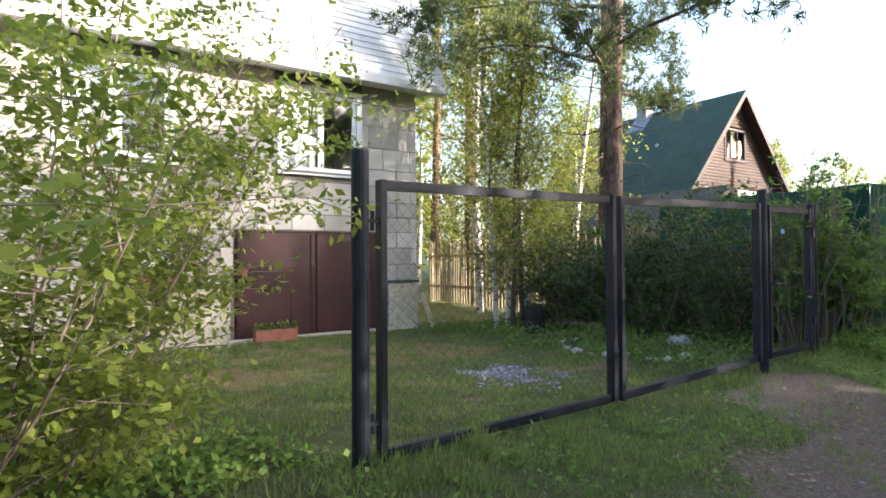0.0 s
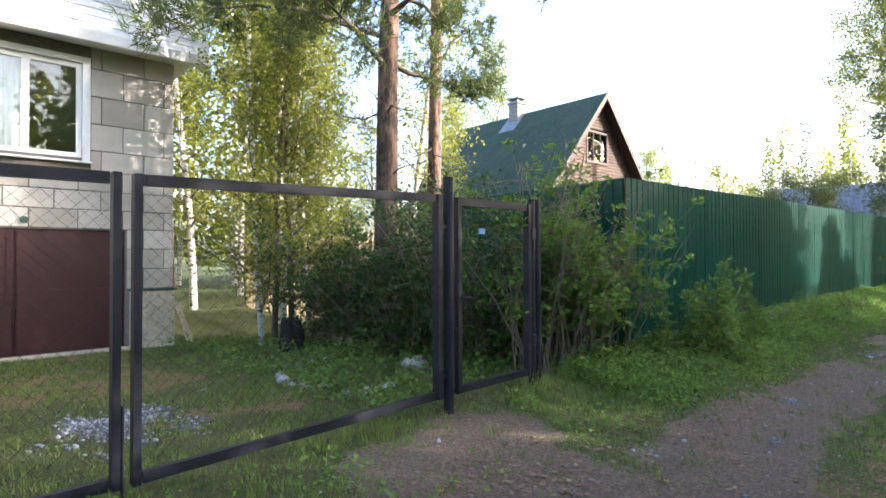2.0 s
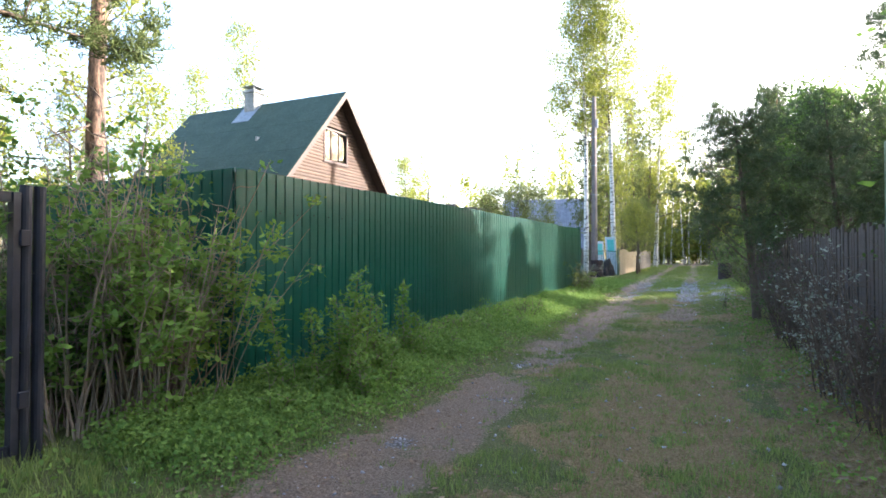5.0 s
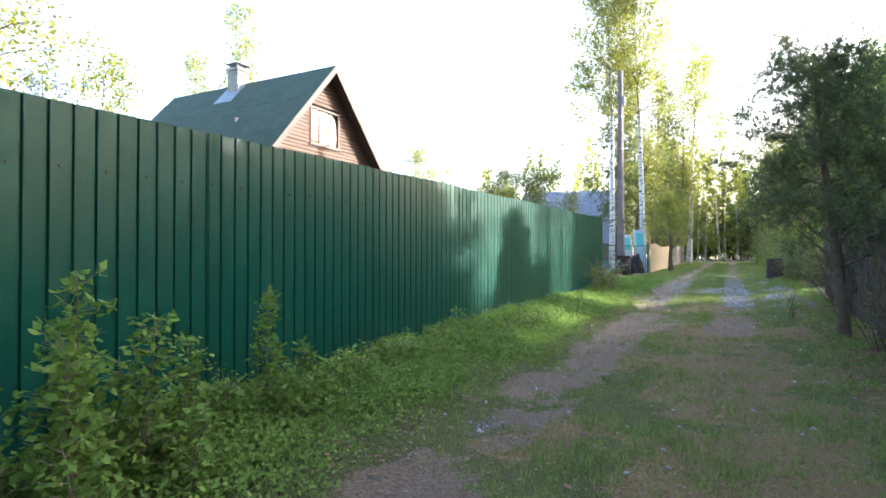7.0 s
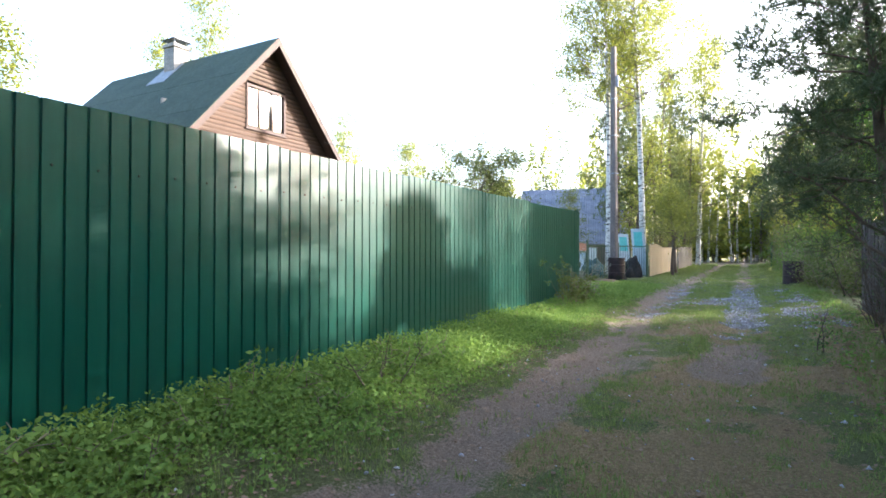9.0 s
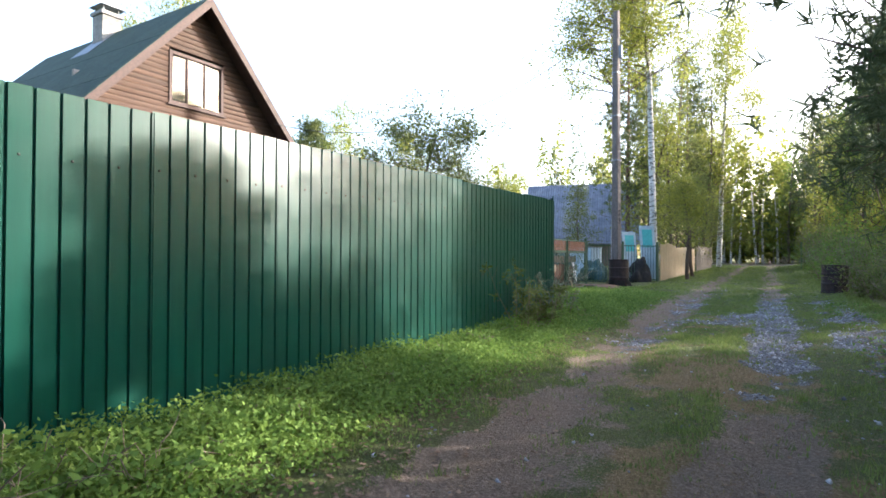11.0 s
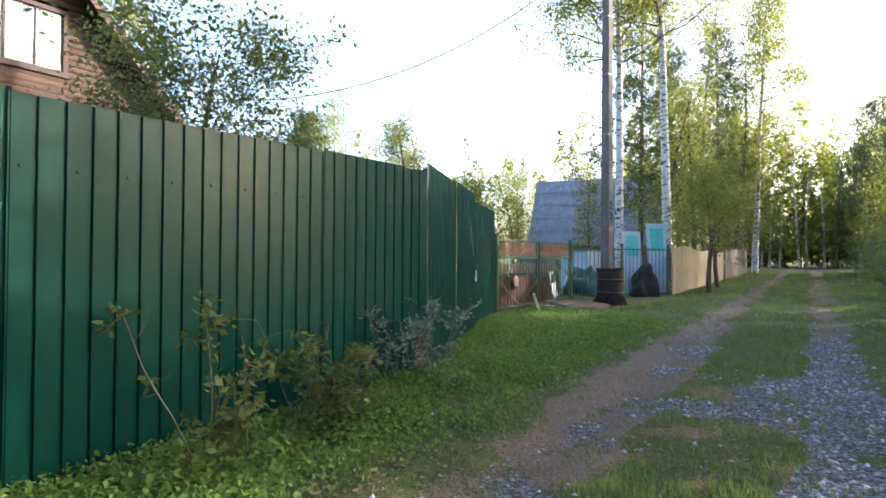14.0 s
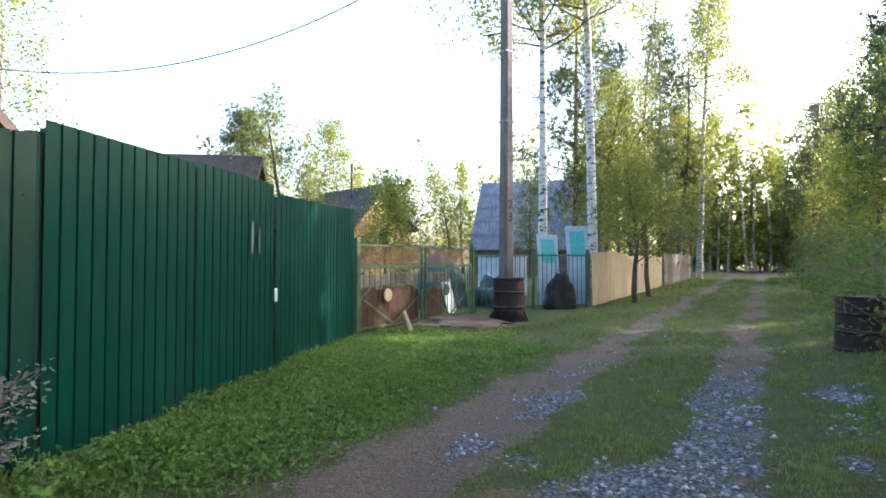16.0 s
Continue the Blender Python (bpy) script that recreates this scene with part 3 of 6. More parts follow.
# ---- block house with the garage ----
HX, HC = -9.9, 5.77
house1 = thing("block_house", "pale aerated-block house with white mansard roof", "house", (HX, HC, 0))


def local(bm, dx=HX, dy=HC):
    bmesh.ops.translate(bm, verts=bm.verts, vec=(-dx, -dy, 0))
    return bm


W1 = (2.98, 4.42, 3.12, 4.62)   # window openings: y0, y1, z0, z1
W2 = (-0.35, 1.12, 3.12, 4.62)
W3 = (-3.6, -2.1, 3.12, 4.62)
GAR = (2.12, 5.03, 0.08, 1.98)


def wall_with_holes(x0, x1, y0, y1, z0, z1, holes):
    """A thick wall across y and z with rectangular holes right through it."""
    ys = sorted({y0, y1, *[h[0] for h in holes], *[h[1] for h in holes]})
    zs = sorted({z0, z1, *[h[2] for h in holes], *[h[3] for h in holes]})
    bm = bmesh.new()
    for a, b in zip(ys, ys[1:]):
        run = None
        for c, d in zip(zs, zs[1:]):
            if any(h[0] <= (a + b) / 2 <= h[1] and h[2] <= (c + d) / 2 <= h[3] for h in holes):
                continue
            box(bm, x0, a, c, x1, b, d)
    bmesh.ops.remove_doubles(bm, verts=bm.verts, dist=0.0005)
    return bm


part("wall", local(wall_with_holes(HX - 0.38, HX - 0.018, -9.0, HC, -0.3, 5.05, [W1, W2, W3, GAR])), MORTAR, house1, "block wall with mortar joints")
part("wall", local(boxes((-18, HC - 0.38, -0.3, HX - 0.381, HC - 0.018, 5.05))), MORTAR, house1)
part("wall", local(boxes((-18, -9.0, -0.3, HX - 0.381, -8.6, 5.05))), MORTAR, house1)
part("wall", local(boxes((-18.4, -9.0, -0.3, -18.001, HC, 5.05))), MORTAR, house1)
part("plinth", local(boxes((HX - 0.016, -9.0, -0.3, HX + 0.02, 2.05, 0.98), (HX - 0.016, 5.1, -0.3, HX + 0.02, HC + 0.02, 0.98), (-18, HC - 0.017, -0.3, HX - 0.017, HC + 0.02, 0.98), bevel=0.006)), PLINTH, house1, "rendered plinth")
part("ledge", local(boxes((HX - 0.01, -9.0, 0.982, HX + 0.045, 2.06, 1.012), (HX - 0.01, 5.08, 0.982, HX + 0.045, HC + 0.045, 1.012), (-18, HC - 0.01, 0.982, HX - 0.011, HC + 0.045, 1.012))), FENCE_DARK, house1, "dark drip ledge")
part("sill", local(boxes((HX - 0.3, 2.0, 0.0, HX + 0.12, 5.12, 0.075), bevel=0.01)), PLINTH, house1, "concrete garage threshold")

# garage doors: two leaves of sheet steel, with a small door in one
gar = part("garage_door", local(boxes((HX - 0.1, GAR[0], GAR[2], HX - 0.06, GAR[1], GAR[3]))), MAROON, house1, "rusty maroon steel garage door")
for y0, y1, z0, z1 in ((2.15, 3.57, 0.1, 1.95), (3.60, 5.0, 0.1, 1.95)):
    part("leaf", local(boxes((HX - 0.06, y0, z0, HX - 0.045, y1, z1), bevel=0.004)), MAROON, gar)
    rows = [(HX - 0.046, y0 + 0.02, z0 + 0.02, HX - 0.02, y0 + 0.07, z1 - 0.02), (HX - 0.046, y1 - 0.07, z0 + 0.02, HX - 0.02, y1 - 0.02, z1 - 0.02),
            (HX - 0.0465, y0 + 0.07, 1.0, HX - 0.025, y1 - 0.07, 1.05)]
    part("brace", local(boxes(*rows)), MAROON, gar)
part("inset_panel", local(boxes((HX - 0.047, 3.12, 0.12, HX - 0.03, 3.54, 0.85), bevel=0.003)), MAROON, gar)
part("vent_pipe", local(rod(bmesh.new(), (HX - 0.05, 3.70, 2.11), (HX + 0.05, 3.70, 2.11), 0.05, None, 14)), FENCE_DARK, house1, "dark vent pipe end")

for y0, y1, z0, z1 in (W1, W2, W3):
    win = part("window", local(boxes((HX - 0.1, y0, z0, HX - 0.03, y0 + 0.075, z1), (HX - 0.1, y1 - 0.075, z0, HX - 0.03, y1, z1), (HX - 0.1, y0 + 0.076, z0, HX - 0.031, y1 - 0.076, z0 + 0.075), (HX - 0.1, y0 + 0.076, z1 - 0.075, HX - 0.031, y1 - 0.076, z1),
                                         (HX - 0.1, (y0 + y1) / 2 - 0.05, z0 + 0.076, HX - 0.025, (y0 + y1) / 2 + 0.05, z1 - 0.076))), WHITE_PLASTIC, house1, "white plastic window frame")
    part("trim", local(boxes((HX - 0.01, y0 - 0.11, z0 - 0.06, HX + 0.025, y0, z1 + 0.1), (HX - 0.01, y1, z0 - 0.06, HX + 0.025, y1 + 0.11, z1 + 0.1), (HX - 0.01, y0, z1, HX + 0.024, y1, z1 + 0.1), bevel=0.003)), WHITE_PLASTIC, win)
    part("sill", local(boxes((HX - 0.03, y0 - 0.13, z0 - 0.09, HX + 0.09, y1 + 0.13, z0 - 0.061), bevel=0.004)), WHITE_PLASTIC, win)
    for a, b in ((y0 + 0.07, (y0 + y1) / 2 - 0.045), ((y0 + y1) / 2 + 0.045, y1 - 0.07)):
        g = part("pane", local(boxes((HX - 0.075, a, z0 + 0.07, HX - 0.06, b, z1 - 0.07))), GLASS, win)
        g.visible_shadow = False
    c = bmesh.new()
    ys = np.linspace(y0, (y0 + y1) / 2 - 0.02, 30)
    for a, b in zip(range(29), range(1, 30)):
        xa, xb = HX - 0.3 + 0.03 * math.sin(a * 1.1), HX - 0.3 + 0.03 * math.sin(b * 1.1)
        c.faces.new([c.verts.new(p) for p in ((xa, ys[a], z0), (xb, ys[b], z0), (xb, ys[b], z1), (xa, ys[a], z1))])
    bmesh.ops.remove_doubles(c, verts=c.verts, dist=0.001)
    bmesh.ops.solidify(c, geom=list(c.faces), thickness=0.003)
    part("curtain", local(c), CURTAIN, win)
part("inner_wall", local(boxes((-14, -8.5, 2.0, -13.9, HC - 0.4, 5.0), (-14, -8.5, 2.3, HX - 0.39, HC - 0.4, 2.4), (-14, -8.5, 4.95, HX - 0.39, HC - 0.4, 5.0))), DARK_ROOM, house1)

# mansard roof: steep lower slope of white lap siding, flatter upper slope
EAVE = (HX + 0.5, 4.93)
roof = part("roof", local(prism(bmesh.new(), [(HX + 0.44, 5.0), (HX - 1.15, 8.3), (-14.15, 10.2), (-17.2, 8.3), (-18.8, 5.0)], -9.4, HC + 0.33, 'y')), WHITE_SIDING, house1, "white mansard roof")
slope = Vector((-1.59, 0, 3.3)).normalized()
out = Vector((slope.z, 0, -slope.x))
for i in range(22):
    a = Vector((HX + 0.44, 0, 5.0)) + slope * 0.165 * i
    bm = bmesh.new()
    prof = [a + out * 0.026, a + slope * 0.162 + out * 0.008, a + slope * 0.162 + out * 0.001, a + out * 0.001]
    prism(bm, [(p.x, p.z) for p in prof], -9.4, HC + 0.33, 'y')
    part("siding_board", local(bm), WHITE_SIDING, roof)
part("gutter_board", local(boxes((HX + 0.36, -9.5, 4.82, HX + 0.55, HC + 0.42, 4.995), (HX + 0.0, -9.4, 4.90, HX + 0.355, HC + 0.3, 4.93), bevel=0.01)), WHITE_SIDING, roof)
bm = bmesh.new()
for y in (HC + 0.34, ):
    a, b = Vector((HX + 0.50, y, 4.86)), Vector((HX - 1.12, y, 8.34))
    bar(bm, a, b, 0.26, 0.05)
part("bargeboard", local(bm), WHITE_SIDING, roof)

# block courses, one block at a time, sharing meshes
def block_mesh(w, h):
    bm = boxes((0, 0, 0, 0.02, w, h), bevel=0.006)
    mesh = bpy.data.meshes.new("block")
    bm.to_mesh(mesh)
    bm.free()
    mesh.materials.append(BLOCK)
    return mesh


def lay_blocks(parent, x, y0, y1, courses, holes, rng, length=0.62):
    """Courses of blocks on the wall's face; whole blocks share one mesh, cut ones have their own."""
    cache = {}
    for k, (z0, z1) in enumerate(courses):
        free = [(y0, y1)]
        for h in holes:
            if h[2] < z1 - 0.02 and h[3] > z0 + 0.02:
                free = [s for a, b in free for s in ((a, min(b, h[0])), (max(a, h[1]), b)) if s[1] - s[0] > 0.03]
        for a, b in free:
            y = y0 + (length / 2 if k % 2 else 0) - length
            while y < b:
                s, e = max(y, a) + 0.006, min(y + length, b) - 0.006
                if e - s > 0.04:
                    key = (round(e - s, 2), round(z1 - z0, 2))
                    if key not in cache:
                        cache[key] = block_mesh(e - s, z1 - z0 - 0.012)
                    ob = new("block", cache[key])
                    ob.parent = parent
                    ob.location = (x - 0.018 - HX + rng.uniform(-0.002, 0.002), s - HC, z0 + 0.006)
                y += length


# ---- house with the green roof behind the fence ----
RX0, RX1, RY, RZ = -13.25, -22.9, 25.1, 9.04
K = 1.116
house2 = thing("timber_house", "brown timber house with steep green roof", "house", (-13.8, RY, 0.5))


def local2(bm):
    bmesh.ops.translate(bm, verts=bm.verts, vec=(13.8, -RY, -0.5))
    return bm


half = 5.3
for s in (-1, 1):
    def rise(d, off=0.0): return (RY + s * d, RZ - K * d + off)
    bm = bmesh.new()
    prism(bm, [rise(0, 0.0), rise(half), rise(half, -0.12), rise(0, -0.12)], RX1, RX0, 'x')
    slab = part("roof", local2(bm), ROOF_GREEN, house2, "green roofing felt slope")
    for j in range(4):
        bm = bmesh.new()
        d0, d1 = 0.02 + j * 1.32, 0.02 + (j + 1) * 1.32
        prism(bm, [rise(d0, 0.014), rise(d1 + 0.05, 0.022), rise(d1 + 0.05, 0.002), rise(d0, 0.002)], RX1 - 0.03, RX0 + 0.03, 'x')
        part("felt_strip", local2(bm), ROOF_GREEN, slab)
    bm = bmesh.new()
    prism(bm, [rise(0, -0.005), rise(half + 0.05, -0.005), rise(half + 0.05, -0.26), rise(0, -0.30)], RX0 - 0.03, RX0 + 0.035, 'x')
    part("bargeboard", local2(bm), ROOF_EDGE, slab, "dark brown bargeboard")
    bm = bmesh.new()
    prism(bm, [rise(0.1, -0.13), rise(half, -0.13), rise(half, -0.15), rise(0.1, -0.15)], RX0 - 0.55, RX0 - 0.04, 'x')
    part("soffit", local2(bm), ROOF_EDGE, slab)
GWX = -13.75
DW = (24.17, 25.92, 5.85, 7.33)
wall2 = part("wall", local2(wall_with_holes(GWX - 0.2, GWX - 0.02, 22.4, 27.8, 0.4, 5.84, [])), LOG, house2, "brown log wall")
part("gable_core", local2(prism(bmesh.new(), [(22.4, 5.85), (24.0, 5.85), (24.0, 7.5), (24.3, 7.75), (23.8, 7.3)], GWX - 0.2, GWX - 0.02, 'x')), LOG, wall2)
z = 0.55
while z < 8.7:
    d = min((RZ - 0.16 - z) / K, 4.35)
    spans = [(RY - d, RY + d)] if not (z + 0.14 > DW[2] and z < DW[3]) else [(RY - d, DW[0]), (DW[1], RY + d)]
    for a, b in spans:
        if b - a > 0.1:
            bm = bmesh.new()
            prism(bm, [(GWX - 0.06, z), (GWX - 0.012, z + 0.01), (GWX, z + 0.05), (GWX, z + 0.1), (GWX - 0.012, z + 0.135), (GWX - 0.06, z + 0.142)], a, b, 'y')
            part("log_board", local2(bm), LOG, wall2)
    z += 0.143
win = part("window", local2(boxes((GWX - 0.08, DW[0], DW[2], GWX + 0.03, DW[0] + 0.09, DW[3]), (GWX - 0.08, DW[1] - 0.09, DW[2], GWX + 0.03, DW[1], DW[3]), (GWX - 0.08, DW[0] + 0.091, DW[2], GWX + 0.029, DW[1] - 0.091, DW[2] + 0.09), (GWX - 0.08, DW[0] + 0.091, DW[3] - 0.09, GWX + 0.029, DW[1] - 0.091, DW[3]))), ROOF_EDGE, house2, "dark brown window surround")
part("sill", local2(boxes((GWX - 0.02, DW[0] - 0.06, DW[2] - 0.05, GWX + 0.07, DW[1] + 0.06, DW[2] - 0.005))), ROOF_EDGE, win)
wm = [DW[0] + 0.09 + (DW[1] - DW[0] - 0.18) * f for f in (0, 0.3, 0.66, 1)]
part("mullion", local2(boxes((GWX - 0.06, wm[1] - 0.02, DW[2] + 0.09, GWX, wm[1] + 0.02, DW[3] - 0.09), (GWX - 0.06, wm[2] - 0.012, DW[2] + 0.09, GWX, wm[2] + 0.012, DW[3] - 0.09))), ROOF_EDGE, win)
for a, b in zip(wm, wm[1:]):
    g = part("pane", local2(boxes((GWX - 0.045, a, DW[2] + 0.08, GWX - 0.035, b, DW[3] - 0.08))), GLASS, win)
    g.visible_shadow = False
for a, b, flip in ((wm[0], wm[1], 0), (wm[1], (wm[1] + wm[2]) / 2 + 0.1, 0), ((wm[1] + wm[2]) / 2 + 0.2, wm[3], 1)):
    c = bmesh.new()
    n = 18
    cols = []
    for i in range(n + 1):
        col = []
        for zz in np.linspace(DW[2] + 0.05, DW[3] - 0.05, 6):
            f = (zz - DW[2]) / (DW[3] - DW[2])
            pull = 0.35 * (1 - f) ** 1.5
            u = i / n * (1 - pull) + (pull if flip else 0)
            col.append(c.verts.new((GWX - 0.14 + 0.025 * math.sin(i * 1.7), a + (b - a) * u, zz)))
        cols.append(col)
    for i in range(n):
        for j in range(5):
            c.faces.new((cols[i][j], cols[i + 1][j], cols[i + 1][j + 1], cols[i][j + 1]))
    bmesh.ops.solidify(c, geom=list(c.faces), thickness=0.003)
    part("curtain", local2(c), CURTAIN, win, "parted white curtain")
part("inner_wall", local2(boxes((-16.5, 23.0, 5.0, -16.4, 27.2, 6.9))), DARK_ROOM, house2)
veranda = part("veranda", local2(boxes((GWX + 0.0, 22.6, 3.2, GWX + 0.06, 24.6, 4.5), (GWX, 25.2, 3.2, GWX + 0.06, 27.4, 4.5), bevel=0.005)), WHITE_PLASTIC, house2, "white-framed veranda glazing")
for y in (22.7, 23.65, 25.3, 26.4):
    part("pane", local2(boxes((GWX + 0.055, y, 3.3, GWX + 0.068, y + 0.8, 4.4))), GLASS, veranda)
part("wall", local2(boxes((-22.6, 20.6, 0.3, -13.98, 29.6, 3.1))), LOG, house2)
# chimney with a tin cap and flashing
cx, cy = -18.55, 25.0
ch = part("chimney", local2(boxes((cx - 0.3, cy - 0.3, 8.5, cx + 0.3, cy + 0.3, 9.55), (cx - 0.36, cy - 0.36, 9.55, cx + 0.36, cy + 0.36, 9.68), bevel=0.01)), BRICK_WHITE, house2, "limewashed brick chimney")
for j in range(11):
    zz = 8.55 + j * 0.088
    part("brick_course", local2(boxes((cx - 0.306, cy - 0.306, zz, cx + 0.306, cy + 0.306, zz + 0.074), bevel=0.004)), BRICK_WHITE, ch)
bm = boxes((cx - 0.26, cy - 0.26, 9.68, cx - 0.22, cy - 0.22, 9.84), (cx + 0.22, cy - 0.26, 9.68, cx + 0.26, cy - 0.22, 9.84), (cx + 0.22, cy + 0.22, 9.68, cx + 0.26, cy + 0.26, 9.84), (cx - 0.26, cy + 0.22, 9.68, cx - 0.22, cy + 0.26, 9.84))
prism(bm, [(cy - 0.4, 9.84), (cy + 0.4, 9.84), (cy, 10.0)], cx - 0.4, cx + 0.4, 'x')
part("cap", local2(bm), TIN, ch, "tin chimney cap")
for s in (-1, 1):
    bm = bmesh.new()
    prism(bm, [(RY + s * 0.1, RZ - K * 0.1 + 0.05), (RY + s * 0.95, RZ - K * 0.95 + 0.05), (RY + s * 0.95, RZ - K * 0.95 + 0.03), (RY + s * 0.1, RZ - K * 0.1 + 0.03)], cx - 0.55, cx + 0.5, 'x')
    part("flashing", local2(bm), TIN, ch)


# ---- plants: how they grow ----
def unit(v):
    return v / np.maximum(np.linalg.norm(v, axis=-1, keepdims=True), 1e-9)


def tubes(polys, sides=5):
    """Tapered tubes round many lines: each (points, radii)."""
    V, F, n0 = [], [], 0
    ang = np.arange(sides) * 2 * math.pi / sides
    for pts, rad in polys:
        pts = np.asarray(pts, float)
        rad = np.asarray(rad, float)
        d = unit(np.gradient(pts, axis=0))
        ref = np.array([1.0, 0, 0]) if abs(d[0, 2]) > 0.7 else np.array([0, 0, 1.0])
        u = unit(np.cross(d, ref))
        w = np.cross(d, u)
        ring = pts[:, None, :] + rad[:, None, None] * (np.cos(ang)[None, :, None] * u[:, None, :] + np.sin(ang)[None, :, None] * w[:, None, :])
        k = len(pts)
        V.append(ring.reshape(-1, 3))
        i = (np.arange(k - 1)[:, None] * sides + np.arange(sides)[None, :])
        j = (np.arange(k - 1)[:, None] * sides + (np.arange(sides)[None, :] + 1) % sides)
        F.append(np.stack([i, j, j + sides, i + sides], -1).reshape(-1, 4) + n0)
        n0 += k * sides
    return np.concatenate(V), np.concatenate(F)


def leaf_arrays(at, size, rng, droop=0.0, wide=0.55, up=0.0, flat=0.45):
    """Folded four-cornered leaves at the given places, turned more or less to the sky."""
    n = len(at)
    d = rng.normal(size=(n, 3))
    d[:, 2] = d[:, 2] * 0.7 - droop + up
    d = unit(d)
    face = unit(rng.normal(size=(n, 3))) * (1 - flat) + np.array([0, 0, 1.0]) * flat
    s = unit(np.cross(d, face))
    nrm = np.cross(d, s)
    L = (size * rng.uniform(0.6, 1.25, n))[:, None]
    a, c = at, at + d * L
    m = at + d * L * 0.45
    b, e = m + s * L * wide / 2 + nrm * L * 0.08, m - s * L * wide / 2 + nrm * L * 0.08
    V = np.stack([a, b, c, e], 1).reshape(-1, 3)
    return V, np.arange(4 * n).reshape(n, 4)


def needle_arrays(at, dirs, length, rng, per=18, width=0.006):
    """Tufts of needles: thin blades that spread round a shoot."""
    n = len(at)
    base = np.repeat(at, per, 0) + rng.normal(size=(n * per, 3)) * length * 0.16
    d = unit(np.repeat(dirs, per, 0) * 0.55 + rng.normal(size=(n * per, 3)) * 0.75 + np.array([0, 0, 0.25]))
    s = unit(np.cross(d, rng.normal(size=(n * per, 3)))) * width
    L = length * rng.uniform(0.6, 1.2, (n * per, 1))
    V = np.stack([base - s, base + s, base + d * L], 1).reshape(-1, 3)
    return V, np.arange(3 * n * per).reshape(-1, 3)


def bend(a, d, length, k, rng, wob=0.06, drop=0.0):
    """A line of k points from a along d, that wanders and sinks or rises."""
    pts, p, d = [np.array(a, float)], np.array(a, float), np.array(d, float)
    for _ in range(k - 1):
        d = unit(d + rng.normal(size=3) * wob + np.array([0, 0, -drop]))
        p = p + d * length / (k - 1)
        pts.append(p)
    return np.array(pts)


def grow(rng, height, radius, limbs, reach, low=0.3, rise=0.6, twigs=6, twig_len=0.8, drop=0.03, crown=None, wob=0.03, twig_drop=0.05, top=True, k_anchor=5, limb_r=0.35):
    """Trunk, limbs and twigs. Returns the woody lines, and anchors with directions for leaves."""
    trunk = bend((0, 0, -0.15), (0, 0, 1), height, 12, rng, wob)
    f = np.linspace(0, 1, 12)
    wood = [(trunk, radius * (1 - f) ** 0.8 + 0.008)]
    anchors, dirs = [], []
    for i in range(limbs):
        t = low + (0.98 - low) * (i + rng.uniform(0, 1)) / limbs
        j = t * 11
        a = trunk[int(j)] + (trunk[min(int(j) + 1, 11)] - trunk[int(j)]) * (j - int(j))
        az = i * 2.4 + rng.uniform(-0.5, 0.5)
        shape = crown(t) if crown else (1 - (t - low) / (1 - low)) * 0.8 + 0.25
        L = reach * shape * rng.uniform(0.7, 1.15)
        d = unit(np.array([math.cos(az), math.sin(az), rise * rng.uniform(0.6, 1.3)]))
        line = bend(a, d, L, 6, rng, 0.12, drop)
        r0 = max(0.006, radius * limb_r * (1 - t) ** 0.5 * min(1, L / reach + 0.3))
        wood.append((line, np.linspace(r0, 0.004, 6)))
        for _ in range(twigs):
            u = rng.uniform(0.25, 1.0)
            q = u * 5
            b = line[int(q)] + (line[min(int(q) + 1, 5)] - line[int(q)]) * (q - int(q))
            dd = unit(d * 0.6 + rng.normal(size=3) * 0.7 + np.array([0, 0, 0.15]))
            tw = bend(b, dd, twig_len * rng.uniform(0.5, 1.2) * (0.5 + 0.5 * shape), 4, rng, 0.15, twig_drop)
            wood.append((tw, np.linspace(max(0.003, r0 * 0.3), 0.002, 4)))
            s = rng.uniform(0.2, 1.0, k_anchor) * 3
            lo = s.astype(int).clip(0, 2)
            anchors.append(tw[lo] + (tw[lo + 1] - tw[lo]) * (s - lo)[:, None])
            dirs.append(np.repeat(unit(tw[-1] - tw[0])[None], k_anchor, 0))
    return wood, np.concatenate(anchors), np.concatenate(dirs)


def broadleaf(name, label, category, at, seed, wood_mat, leaf, leaf_size, per, spread, group="", turn=0.0, scale=1.0, droop=0.2, sides=5, **g):
    rng = np.random.default_rng(seed)
    wood, anchors, _ = grow(rng, **g)
    ob = thing(name, label, category, at, group)
    ob.rotation_euler.z = turn
    ob.scale = (scale,) * 3
    m = raw_mesh("trunk", *tubes(wood[:1], 9))
    m.shade_smooth()
    put("trunk", m, wood_mat, ob)
    m = raw_mesh("branch", *tubes(wood[1:], 3))
    m.shade_smooth()
    tagged(put("branch", m, TWIG, ob), kind="stuff")
    pts = np.repeat(anchors, per, 0)
    pts = pts + rng.normal(size=pts.shape) * spread
    put("crown", raw_mesh("crown", *leaf_arrays(pts, leaf_size, rng, droop)), leaf, ob)
    return ob


